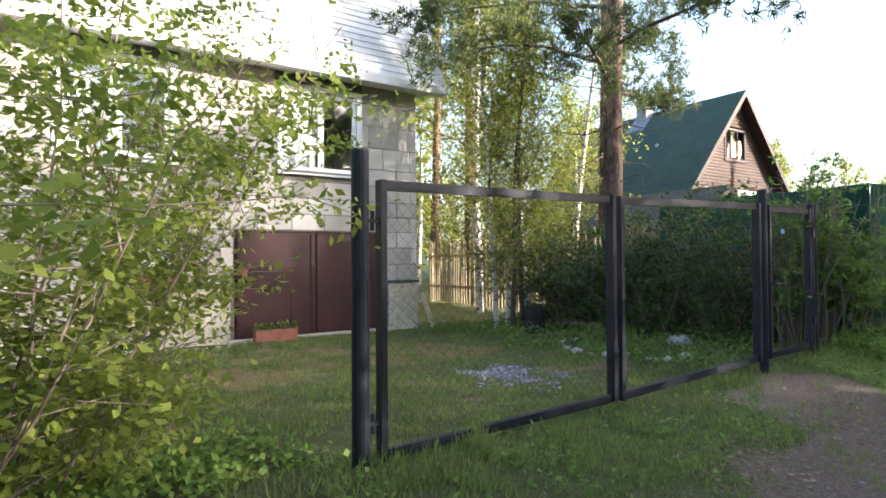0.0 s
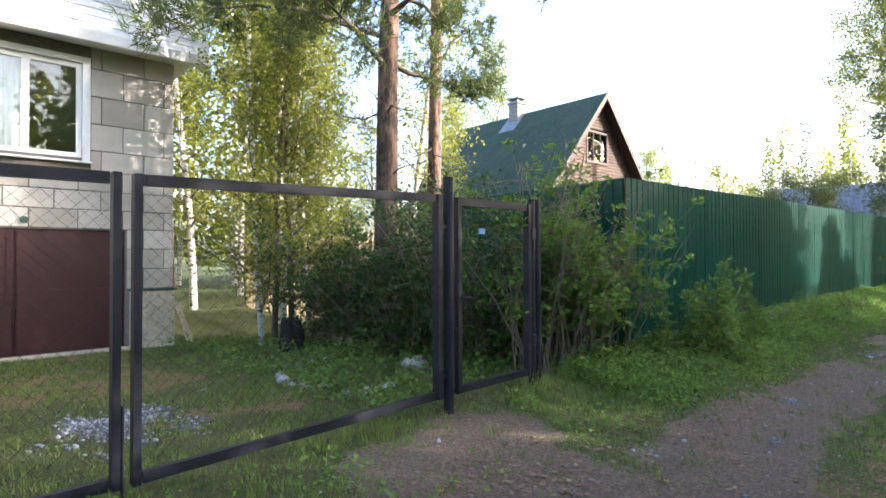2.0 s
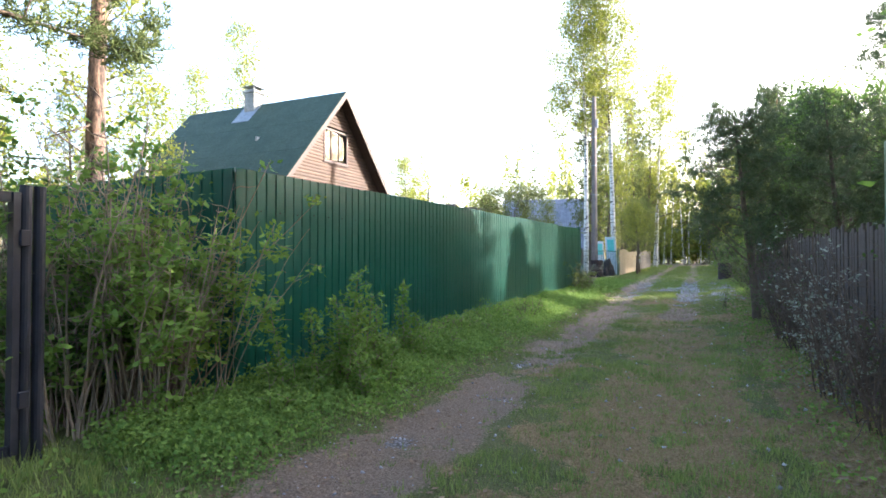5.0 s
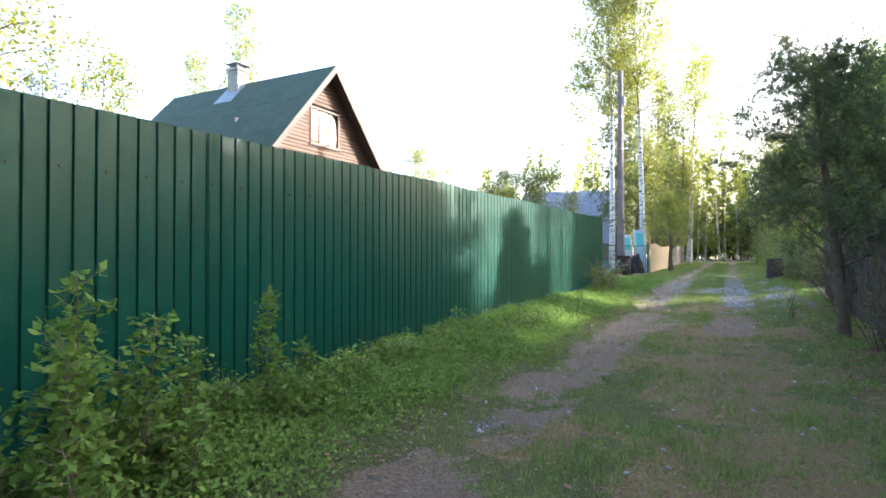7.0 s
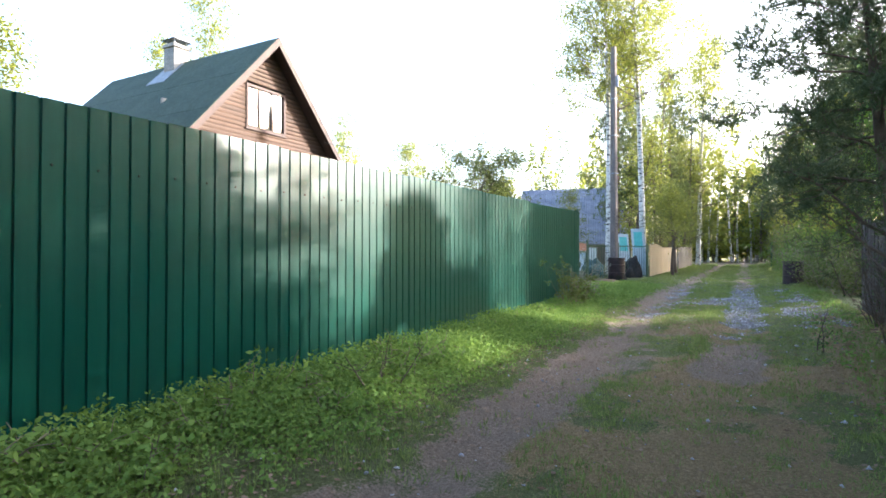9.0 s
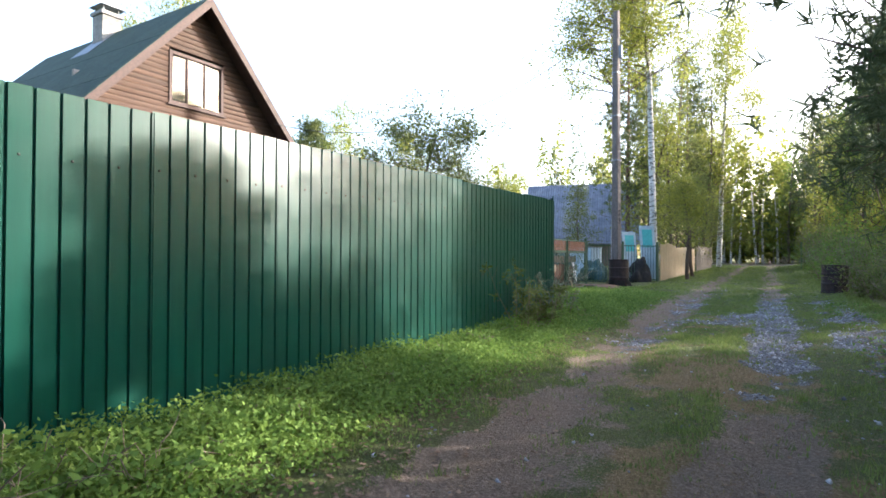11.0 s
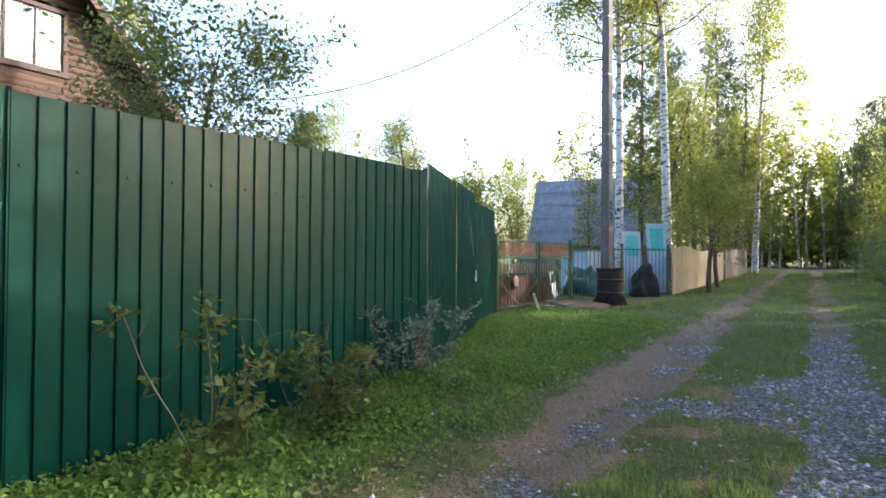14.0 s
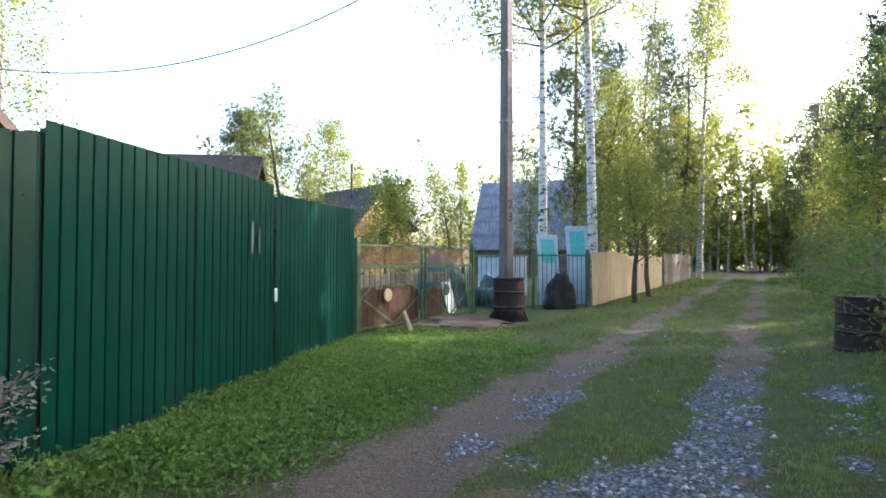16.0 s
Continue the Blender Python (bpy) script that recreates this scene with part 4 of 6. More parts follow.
def pine(name, label, at, seed, needle, tuft=0.11, per=16, width=0.006, spread=0.12, tufts=2, dead=0, group="", turn=0.0, scale=1.0, bark=None, **g):
    rng = np.random.default_rng(seed)
    wood, anchors, dirs = grow(rng, **g)
    ob = thing(name, label, "tree", at, group)
    ob.rotation_euler.z = turn
    ob.scale = (scale,) * 3
    m = raw_mesh("trunk", *tubes(wood[:1], 12))
    m.shade_smooth()
    put("trunk", m, bark or PINE_BARK, ob)
    lines = wood[1:]
    trunk = wood[0][0]
    for i in range(dead):
        t = rng.uniform(0.1, g.get("low", 0.3))
        j = int(t * 11)
        az = rng.uniform(0, 6.28)
        d = np.array([math.cos(az), math.sin(az), rng.uniform(-0.1, 0.5)])
        line = bend(trunk[j] + (trunk[j + 1] - trunk[j]) * rng.uniform(0, 1), d, rng.uniform(0.5, 2.0), 6, rng, 0.25, 0.0)
        lines.append((line, np.linspace(0.022, 0.004, 6)))
        for _ in range(3):
            q = rng.integers(2, 5)
            lines.append((bend(line[q], rng.normal(size=3), rng.uniform(0.2, 0.6), 4, rng, 0.2), np.linspace(0.008, 0.003, 4)))
    m = raw_mesh("branch", *tubes(lines, 3))
    m.shade_smooth()
    tagged(put("branch", m, TWIG, ob), kind="stuff")
    pts = np.repeat(anchors, tufts, 0)
    pts = pts + rng.normal(size=pts.shape) * spread
    put("crown", raw_mesh("crown", *needle_arrays(pts, np.repeat(dirs, tufts, 0), tuft, rng, per, width)), needle, ob)
    return ob


def shrub(name, label, at, seed, leaf, height, radius, stems, leaf_size, leaves, stem_r=0.009, leaf_low=0.25, spread=0.06, group="", category="shrub", lean=0.5, twigs=5, wide=0.55, bark=None, sx=1.0, sy=1.0, clump=10):
    """Many stems from one foot, each with side shoots and leaves."""
    rng = np.random.default_rng(seed)
    ob = thing(name, label, category, at, group)
    wood, anchors = [], []
    for _ in range(stems):
        az, out = rng.uniform(0, 6.283), math.sqrt(rng.uniform(0, 1))
        foot = np.array([math.cos(az) * out * radius * 0.45 * sx, math.sin(az) * out * radius * 0.45 * sy, -0.1])
        d = unit(np.array([math.cos(az) * out * lean * sx, math.sin(az) * out * lean * sy, 1.0]) + rng.normal(size=3) * 0.1)
        L = height * rng.uniform(0.55, 1.05)
        line = bend(foot, d, L, 8, rng, 0.09, -0.0)
        wood.append((line, np.linspace(stem_r * rng.uniform(0.7, 1.3), 0.003, 8)))
        for _ in range(twigs):
            q = rng.uniform(leaf_low, 1.0) * 7
            b = line[int(q)] + (line[min(int(q) + 1, 7)] - line[int(q)]) * (q - int(q))
            tw = bend(b, rng.normal(size=3) * np.array([sx, sy, 0.5]) + np.array([0, 0, 0.35]), radius * rng.uniform(0.25, 0.65), 4, rng, 0.2, 0.02)
            wood.append((tw, np.linspace(0.0045, 0.002, 4)))
            anchors.append(tw[1:])
            anchors.append((tw[:-1] + tw[1:]) / 2)
        anchors.append(line[max(2, int(leaf_low * 8)):])
    anchors = np.concatenate(anchors)
    m = raw_mesh("stem", *tubes(wood, 3))
    m.shade_smooth()
    tagged(put("stem", m, bark or SHRUB_STEM, ob), kind="stuff")
    pick = rng.integers(0, len(anchors), max(1, leaves // clump)).repeat(clump)
    pts = anchors[pick] + rng.normal(size=(len(pick), 3)) * np.array([1, 1, 0.6]) * spread
    pts = pts[pts[:, 2] > 0.02]
    put("foliage", raw_mesh("foliage", *leaf_arrays(pts, leaf_size, rng, 0.1, wide, flat=0.55)), leaf, ob)
    return ob


def on(x, y, dz=0.0):
    return (x, y, gz(x, y) + dz)


# ---- yard: pines, birches, hedge, the bush beside the gate ----
pine("pine_tree", "tall pine with reddish bark and dead lower branches", on(-6.62, 7.92), 11, NEEDLE, tuft=0.19, per=14, width=0.011, spread=0.15, tufts=5, dead=7,
     height=17, radius=0.19, limbs=34, reach=3.6, low=0.24, rise=0.25, twigs=9, twig_len=0.9, drop=0.02, crown=lambda t: 0.55 + 0.55 * math.sin(3.1 * min(1, t)), wob=0.012, k_anchor=5, turn=5.3)
pine("pine_tree", "tall slim pine with bare orange trunk", on(-10.3, 12.05), 12, NEEDLE, tuft=0.14, per=14, width=0.007, spread=0.16, tufts=3, dead=6,
     height=19, radius=0.2, limbs=22, reach=3.0, low=0.52, rise=0.3, twigs=8, twig_len=0.9, wob=0.01)
for k, (x, y, s) in enumerate(((-14.2, 10.2, 0.95), (-17.5, 11.0, 1.05), (-18.5, 8.0, 1.0))):
    pine("pine_tree", "pine behind the yard with orange upper trunk", on(x, y), 20 + k, NEEDLE, tuft=0.18, per=8, width=0.015, spread=0.2, tufts=2, dead=5, turn=k, scale=s, group="pines behind the yard",
         height=18, radius=0.18, limbs=26, reach=3.0, low=0.3, rise=0.25, twigs=7, twig_len=0.9, wob=0.012)
# clump of young birches
for k, (x, y, h) in enumerate(((-8.45, 6.75, 7.4), (-8.15, 7.15, 6.6), (-8.75, 7.25, 8.2), (-7.95, 6.75, 5.4), (-8.6, 7.7, 7.0))):
    broadleaf("young_birch", "slim young birch with fresh yellow-green leaves", "tree", on(x, y), 40 + k, TWIG if k % 2 else BIRCH_BARK, LEAF_BIRCH, 0.07, 7, 0.15, group="birch clump in the yard", turn=k,
              height=h, radius=0.045, limbs=30, reach=1.7, low=0.08, rise=1.1, twigs=6, twig_len=0.55, wob=0.03, k_anchor=5)
for k, (x, y, h) in enumerate(((-11.2, 8.4, 13), (-13.0, 9.6, 12), (-12.2, 12.8, 12.5), (-16, 8.0, 13), (-19, 10.5, 14), (-20.5, 15, 13), (-17.5, 18.5, 8))):
    broadleaf("birch_tree", "slender birch with white bark and yellow-green leaves", "tree", on(x, y), 60 + k, BIRCH_BARK, LEAF_BIRCH, 0.12, 6, 0.19, group="birches behind the yard", turn=k * 1.3,
              height=h, radius=0.1, limbs=34, reach=2.1, low=0.14, rise=0.7, twigs=6, twig_len=0.8, wob=0.02, k_anchor=5)
# hedge before the side fence
for k in range(8):
    x, y = -4.3 - 0.52 * k, 7.75 + 0.25 * math.sin(k * 2.1)
    shrub("hedge_shrub", "dark leafy shrub of the untrimmed hedge", on(x, y), 100 + k, LEAF_DARK, 2.05 + 0.3 * math.sin(k * 1.7), 0.85, 24, 0.075, 4200, leaf_low=0.06, group="hedge by the side fence", twigs=8, clump=8, spread=0.07)
for k, (x, y, h) in enumerate(((-3.35, 7.55, 2.35), (-3.3, 8.1, 2.3), (-3.55, 8.45, 2.2), (-3.1, 7.95, 2.0))):
    shrub("rose_shrub", "tall shrub with bare brown stems and fresh leafy tips", on(x, y), 120 + k, LEAF_BUSH, h * 1.05, 0.55, 30, 0.075, 2300, stem_r=0.012, leaf_low=0.35, group="shrubs at the fence corner", lean=0.22, twigs=8, spread=0.05, clump=14)
shrub("rose_shrub", "shrub with fresh leaves reaching over the fence sheet", on(-2.88, 8.4), 131, LEAF_BUSH, 1.75, 0.32, 10, 0.06, 900, leaf_low=0.4, clump=14, group="shrubs at the fence corner", lean=0.2, spread=0.05)
# bush by the gate post
shrub("gate_bush", "large bush with bright fresh green leaves beside the gate", on(-3.75, -0.7), 140, LEAF_BRIGHT, 3.8, 1.55, 30, 0.06, 38000, stem_r=0.011, leaf_low=0.06, lean=0.62, twigs=18, spread=0.085, clump=16)
# young shoots along the sheet fence
def plume(label, at, seed, leaf, height, width, group, leaf_size=0.05, stems=1):
    """A young upright shoot: one or more stems with leafy side twigs that grow shorter to the tip."""
    rng = np.random.default_rng(seed)
    ob = thing("young_shrub", label, "shrub", at, group)
    wood, pts = [], []
    for k in range(stems):
        foot = np.array([rng.normal() * 0.07, rng.normal() * 0.07, -0.08]) * (k > 0) + np.array([0, 0, -0.05])
        h = height * (1 if k == 0 else rng.uniform(0.55, 0.85))
        line = bend(foot, (rng.normal() * 0.1 + 0.2 * (k > 0) * rng.normal(), rng.normal() * 0.1 + 0.2 * (k > 0) * rng.normal(), 1), h, 9, rng, 0.06)
        wood.append((line, np.linspace(0.009, 0.003, 9)))
        for i in range(int(h / 0.032)):
            f = 0.14 + 0.86 * i / (h / 0.032)
            q = f * 8
            b = line[int(q)] + (line[min(int(q) + 1, 8)] - line[int(q)]) * (q - int(q))
            az = i * 2.4 + rng.uniform(-0.4, 0.4)
            L = width * (0.28 + 0.72 * (1 - f) ** 0.7) * rng.uniform(0.5, 1.15)
            tw = bend(b, (math.cos(az), math.sin(az), 0.55), L, 4, rng, 0.12, 0.05)
            wood.append((tw, np.linspace(0.003, 0.0015, 4)))
            m = int(7 + 46 * L)
            u = rng.uniform(0.2, 1.05, m)[:, None]
            pts.append(b + (tw[-1] - b) * u + rng.normal(size=(m, 3)) * 0.018)
    mesh = raw_mesh("stem", *tubes(wood, 4))
    mesh.shade_smooth()
    tagged(put("stem", mesh, SHRUB_STEM, ob), kind="stuff")
    put("foliage", raw_mesh("foliage", *leaf_arrays(np.concatenate(pts), leaf_size, rng, 0.05, 0.62, flat=0.6)), leaf, ob)
    return ob


for k, (x, y, h, w, n) in enumerate(((-2.42, 9.67, 1.2, 0.3, 3), (-2.42, 9.32, 0.85, 0.26, 2), (-2.55, 8.97, 0.98, 0.2, 2), (-2.45, 10.0, 0.95, 0.28, 2), (-2.5, 10.3, 0.76, 0.24, 2), (-2.45, 10.9, 1.02, 0.17, 1), (-2.35, 11.02, 0.6, 0.2, 2), (-2.5, 11.46, 0.58, 0.2, 2), (-2.1, 9.5, 0.55, 0.25, 2), (-2.15, 10.1, 0.5, 0.22, 2))):
    plume("leafy young shoots against the green fence", on(x, y), 150 + k, LEAF_BUSH, h * 1.06, w, "shoots along the fence", 0.056, n)
shrub("bare_shrub", "small bare forked shrub at the fence foot", on(-2.35, 15.6), 165, LEAF_DARK, 0.75, 0.5, 5, 0.04, 220, stem_r=0.011, lean=0.8, bark=TWIG)
shrub("young_shrub", "sparse young shrub with reddish-olive leaf tips by the fence", on(-2.62, 22.42), 171, LEAF_OLIVE, 1.1, 0.34, 6, 0.065, 480, stem_r=0.008, leaf_low=0.5, group="shrubs along the fence", lean=0.28, spread=0.035, clump=9, twigs=4)
shrub("young_shrub", "bushy young shrub with olive leaves by the fence", on(-2.6, 23.27), 172, LEAF_OLIVE, 0.95, 0.36, 11, 0.065, 1200, stem_r=0.007, leaf_low=0.25, group="shrubs along the fence", lean=0.3, spread=0.04, clump=9)
shrub("silver_shrub", "small shrub with silvery grey leaves by the fence", on(-2.72, 24.55), 173, LEAF_GREY, 1.02, 0.42, 12, 0.04, 1300, stem_r=0.006, leaf_low=0.4, lean=0.36, spread=0.035, clump=6)

# taller weeds at the fence foot
rw = random.Random(21)
for k in range(34):
    y = 8.9 + k * 0.48 + rw.uniform(-0.2, 0.2)
    x = -2.72 + rw.uniform(-0.12, 0.35)
    shrub("weed_plant", "leafy tall weed at the fence foot", on(x, y), 500 + k, WEED, rw.uniform(0.28, 0.5) * (1.0 if y < 17 else 0.75), 0.3, 10, 0.062, 420, stem_r=0.003, leaf_low=0.1, group="weeds at the fence foot", category="weed", lean=0.7, spread=0.04, twigs=4, clump=7)
# apple tree behind the fence, near the timber house
broadleaf("garden_tree", "spreading garden tree with small olive leaves", "tree", on(-5.5, 23.75), 180, TWIG, LEAF_OLIVE, 0.06, 12, 0.11,
          height=3.6, radius=0.06, limbs=26, reach=1.75, low=0.42, rise=0.55, twigs=9, twig_len=0.6, wob=0.05, crown=lambda t: 1.25 - 0.6 * t)
broadleaf("garden_tree", "low garden tree with olive leaves behind the fence", "tree", on(-8.6, 32.5), 181, TWIG, LEAF_OLIVE, 0.08, 4, 0.12,
          height=4.8, radius=0.08, limbs=20, reach=2.0, low=0.2, rise=0.7, twigs=8, twig_len=0.8, wob=0.06)

# ---- beside the pole: birches and the trees along the lane ----
for k, (x, y, h) in enumerate(((-5.75, 41.3, 18.5), (-4.0, 41.2, 19.5))):
    broadleaf("birch_tree", "tall birch with white trunk and hanging fresh leaves", "tree", on(x, y), 200 + k, BIRCH_BARK, LEAF_BIRCH, 0.13, 9, 0.27, group="birches by the lane", droop=0.5, turn=2 * k,
              height=h, radius=0.17, limbs=52, reach=4.0, low=0.46, rise=0.6, twigs=9, twig_len=1.3, wob=0.015, twig_drop=0.22, k_anchor=6)
broadleaf("birch_tree", "leaning birch with black and white bark", "tree", on(-2.75, 61), 204, BIRCH_BARK, LEAF_BIRCH, 0.17, 10, 0.34, group="birches by the lane", droop=0.4,
          height=19, radius=0.2, limbs=46, reach=4.2, low=0.25, rise=0.6, twigs=8, twig_len=1.2, wob=0.02, twig_drop=0.15, k_anchor=5)
broadleaf("roadside_tree", "small crooked roadside tree with pale spring leaves", "tree", on(-2.45, 40.1), 210, TWIG, LEAF_BIRCH, 0.065, 11, 0.15,
          height=4.3, radius=0.08, limbs=20, reach=1.8, low=0.3, rise=0.9, twigs=9, twig_len=0.7, wob=0.09)
broadleaf("roadside_tree", "small roadside tree with pale spring leaves", "tree", on(-2.6, 43.2), 211, TWIG, LEAF_OLIVE, 0.065, 11, 0.15,
          height=5.0, radius=0.08, limbs=20, reach=1.9, low=0.25, rise=0.9, twigs=9, twig_len=0.7, wob=0.09)
for k, (x, y, h, w) in enumerate(((-5.0, 45.5, 8.5, LEAF_BIRCH), (-4.4, 49, 10, LEAF_BIRCH), (-5.8, 53, 11, LEAF_BIRCH), (-4.2, 56, 9, LEAF_OLIVE), (-3.6, 64, 10, LEAF_OLIVE), (-4.5, 69, 12, LEAF_BIRCH), (-4.6, 52.5, 16, LEAF_OLIVE), (-3.6, 57.5, 15, LEAF_BIRCH), (4.2, 74.5, 13, LEAF_BIRCH), (7, 73, 14, LEAF_BIRCH), (2.2, 80, 13, LEAF_BUSH), (-0.8, 83, 12, LEAF_BIRCH), (4.6, 83, 13, LEAF_OLIVE))):
    broadleaf("lane_tree", "leafy spring tree behind the board fence", "tree", on(x, y), 220 + k, TWIG, w, 0.14, 3, 0.28, group="trees along the lane", turn=k,
              height=h, radius=0.12, limbs=36, reach=2.1, low=0.12, rise=0.8, twigs=8, twig_len=1.0, wob=0.03, k_anchor=5)
for k, (x, y, h) in enumerate(((-6.5, 47.5, 15), (-4.6, 58.5, 16), (-7.5, 57, 15))):
    pine("pine_tree", "pine with dark needles among the birches", on(x, y), 240 + k, NEEDLE, tuft=0.26, per=8, width=0.024, spread=0.3, tufts=2, dead=6, group="pines along the lane", turn=k,
         height=h, radius=0.15, limbs=30, reach=2.4, low=0.25, rise=0.25, twigs=6, twig_len=0.9, wob=0.012)
# right side of the lane: sparse trees beyond the old fence
# These birches are unseen; they are added to dapple house and fence with shade.
for k, (x, y, h) in enumerate(((6.5, 11.5, 11), (8.5, 17, 11), (9.5, 22.5, 8.5), (6.8, 20.9, 7.6), (8.8, 23.4, 8.0), (5.6, 7.5, 9), (11, 8, 11))):
    broadleaf("birch_tree", "unseen sparse birch added for dappled shade beyond the old fence", "tree", on(x, y), 400 + k, BIRCH_BARK, LEAF_BIRCH, 0.13, 7 if k in (3, 4) else 4, 0.2, group="birches beyond the old fence", turn=k,
              height=h, radius=0.09, limbs=28, reach=2.2, low=0.15, rise=0.8, twigs=6, twig_len=0.9, wob=0.03, k_anchor=4)
pine("young_pine", "young pine with dense dark needles by the lane", on(1.95, 18.25), 250, NEEDLE_DARK, tuft=0.13, per=14, width=0.006, spread=0.11, tufts=2,
     height=4.5, radius=0.085, limbs=34, reach=1.8, low=0.26, rise=0.45, twigs=9, twig_len=0.6, wob=0.03, bark=TWIG, crown=lambda t: 1.1 - 0.75 * t)
# The pine at (4.2, 22.1) is placed so that it shades the fence.
for k, (x, y, s) in enumerate(((3.5, 18.0, 0.8), (4.2, 22.1, 0.85), (4.8, 15.5, 1.0))):
    pine("young_pine", "dense dark young pine beyond the old fence", on(x, y), 251 + k, NEEDLE_DARK, tuft=0.15, per=11, width=0.007, spread=0.17, tufts=2, group="young pines by the lane", turn=k * 1.1, scale=s,
         height=5.6, radius=0.09, limbs=34, reach=1.9, low=0.12, rise=0.4, twigs=8, twig_len=0.65, wob=0.03, bark=TWIG, crown=lambda t: 1.1 - 0.75 * t)
# The last three are unseen, added far to the right against the low sun.
for k, (x, y, h) in enumerate(((4.4, 37.5, 9.5), (6.2, 52, 12), (4.3, 72, 13), (6.5, 55, 15), (9, 36, 13), (12, 42, 14), (14, 30, 9))):
    pine("pine_tree", "dark pine standing over the lane", on(x, y), 270 + k, NEEDLE_DARK, tuft=0.24, per=8, width=0.02, spread=0.25, tufts=2, dead=5, group="pines along the lane", turn=k,
         height=h, radius=0.14, limbs=30, reach=2.5, low=0.3, rise=0.3, twigs=7, twig_len=0.9, wob=0.015)
broadleaf("birch_tree", "birch branch tips with round leaves over the lane", "tree", on(3.7, 9.3), 280, BIRCH_BARK, LEAF_DARK, 0.07, 4, 0.12,
          height=8, radius=0.09, limbs=26, reach=2.6, low=0.3, rise=0.6, twigs=7, twig_len=0.8, wob=0.02, twig_drop=0.15)
for k, (x, y, h, r, m) in enumerate(((2.5, 36.0, 1.7, 1.1, LEAF_BUSH), (2.7, 31.0, 1.5, 0.9, LEAF_OLIVE), (2.9, 33.5, 2.1, 1.2, LEAF_BUSH), (2.6, 40, 2.4, 1.2, LEAF_BUSH), (2.9, 43.5, 2.8, 1.4, LEAF_OLIVE), (3.2, 50, 3.2, 1.5, LEAF_BUSH), (3.0, 56, 3.2, 1.5, LEAF_OLIVE), (2.9, 28, 1.3, 0.8, LEAF_OLIVE))):
    shrub("roadside_bush", "bushy roadside shrub with spring leaves", on(x, y), 290 + k, m, h, r, 24, 0.07, 3600, leaf_low=0.05, group="bushes along the lane", spread=0.11, twigs=8)
for k, (x, y, h, m) in enumerate(((5.0, 44, 8, LEAF_BIRCH), (4.6, 51, 10, LEAF_BUSH), (4.8, 60, 11, LEAF_BIRCH), (5.0, 66, 12, LEAF_BIRCH), (7.5, 49, 12, LEAF_BIRCH), (7, 62, 12, LEAF_OLIVE))):
    broadleaf("lane_tree", "leafy spring tree beside the lane", "tree", on(x, y), 300 + k, TWIG, m, 0.16, 5, 0.3, group="trees along the lane", turn=k,
              height=h, radius=0.12, limbs=36, reach=2.2, low=0.1, rise=0.7, twigs=8, twig_len=1.0, wob=0.03, k_anchor=5)
# dense unseen trees across the lane, added behind the sheet fence as sun blockers
for k, (x, y, h) in enumerate(((4.6, 9.6, 8), (5.4, 12.8, 8.5), (5.0, 6.2, 8), (4.9, 2.6, 8), (6.3, 20.2, 9.5), (8.2, 21.6, 10), (6.4, -1.5, 8), (7.2, 18.4, 10), (9.2, 20.4, 11), (11, 23.2, 11.5))):
    broadleaf("garden_tree", "unseen dense tree added to shade gate and house", "tree", on(x, y), 450 + k, TWIG, LEAF_BUSH, 0.19, 3, 0.27, group="trees across the lane", turn=k,
              height=h, radius=0.11, limbs=32, reach=2.2, low=0.15, rise=0.7, twigs=7, twig_len=1.0, wob=0.03, k_anchor=5)
# Added on the sun's line so its shadow covers the lower fence sheets.
pine("young_pine", "dense young pine added to shade the lower fence", on(6.6, 28.0), 480, NEEDLE_DARK, tuft=0.17, per=12, width=0.014, spread=0.2, tufts=3, scale=0.8,
     height=5.6, radius=0.09, limbs=36, reach=1.9, low=0.1, rise=0.4, twigs=8, twig_len=0.65, wob=0.03, bark=TWIG, crown=lambda t: 1.1 - 0.75 * t)
# Unseen; its high small crown is shaped to cast one shadow patch.
pine("young_pine", "unseen young pine added to cast the shadow patch on the fence", on(4.9, 25.05), 481, NEEDLE_DARK, tuft=0.16, per=12, width=0.012, spread=0.1, tufts=2,
     height=4.95, radius=0.05, limbs=13, reach=0.62, low=0.72, rise=0.3, twigs=7, twig_len=0.4, wob=0.03, bark=TWIG, crown=lambda t: 1.5 - 1.0 * t)
# Another unseen tree, added in the sun's path for dapples on the fence.
broadleaf("birch_tree", "unseen slim birch added to dapple the sunlit fence", "tree", on(8.6, 30.9), 482, BIRCH_BARK, LEAF_BIRCH, 0.12, 5, 0.16,
          height=7.2, radius=0.08, limbs=12, reach=1.5, low=0.55, rise=0.5, twigs=6, twig_len=0.6, wob=0.03)
# brown vines and silver shrub on the old fence
for k, (x, y, h) in enumerate(((2.15, 10.6, 1.7), (2.1, 11.6, 1.6), (2.2, 14.2, 1.8), (2.2, 15.6, 1.7), (2.3, 17.0, 1.8), (2.3, 20.2, 1.6), (2.45, 22.0, 1.5), (2.4, 12.9, 1.7))):
    silver = k in (1, 7)
    shrub("old_shrub", "tangle of bare brown stems on the old fence" if not silver else "grey-leaved shrub against the old fence", on(x, y), 320 + k, LEAF_GREY if silver else LEAF_DARK, h, 0.8, 30, 0.045, 1300 if silver else 260,
          stem_r=0.008, leaf_low=0.1, group="shrubs on the old fence", twigs=9, sx=0.55, bark=TWIG)
shrub("sapling", "thin crooked sapling at the lane's edge", on(1.45, 20.1), 335, LEAF_DARK, 1.0, 0.3, 2, 0.04, 90, stem_r=0.008, lean=0.3, bark=TWIG)

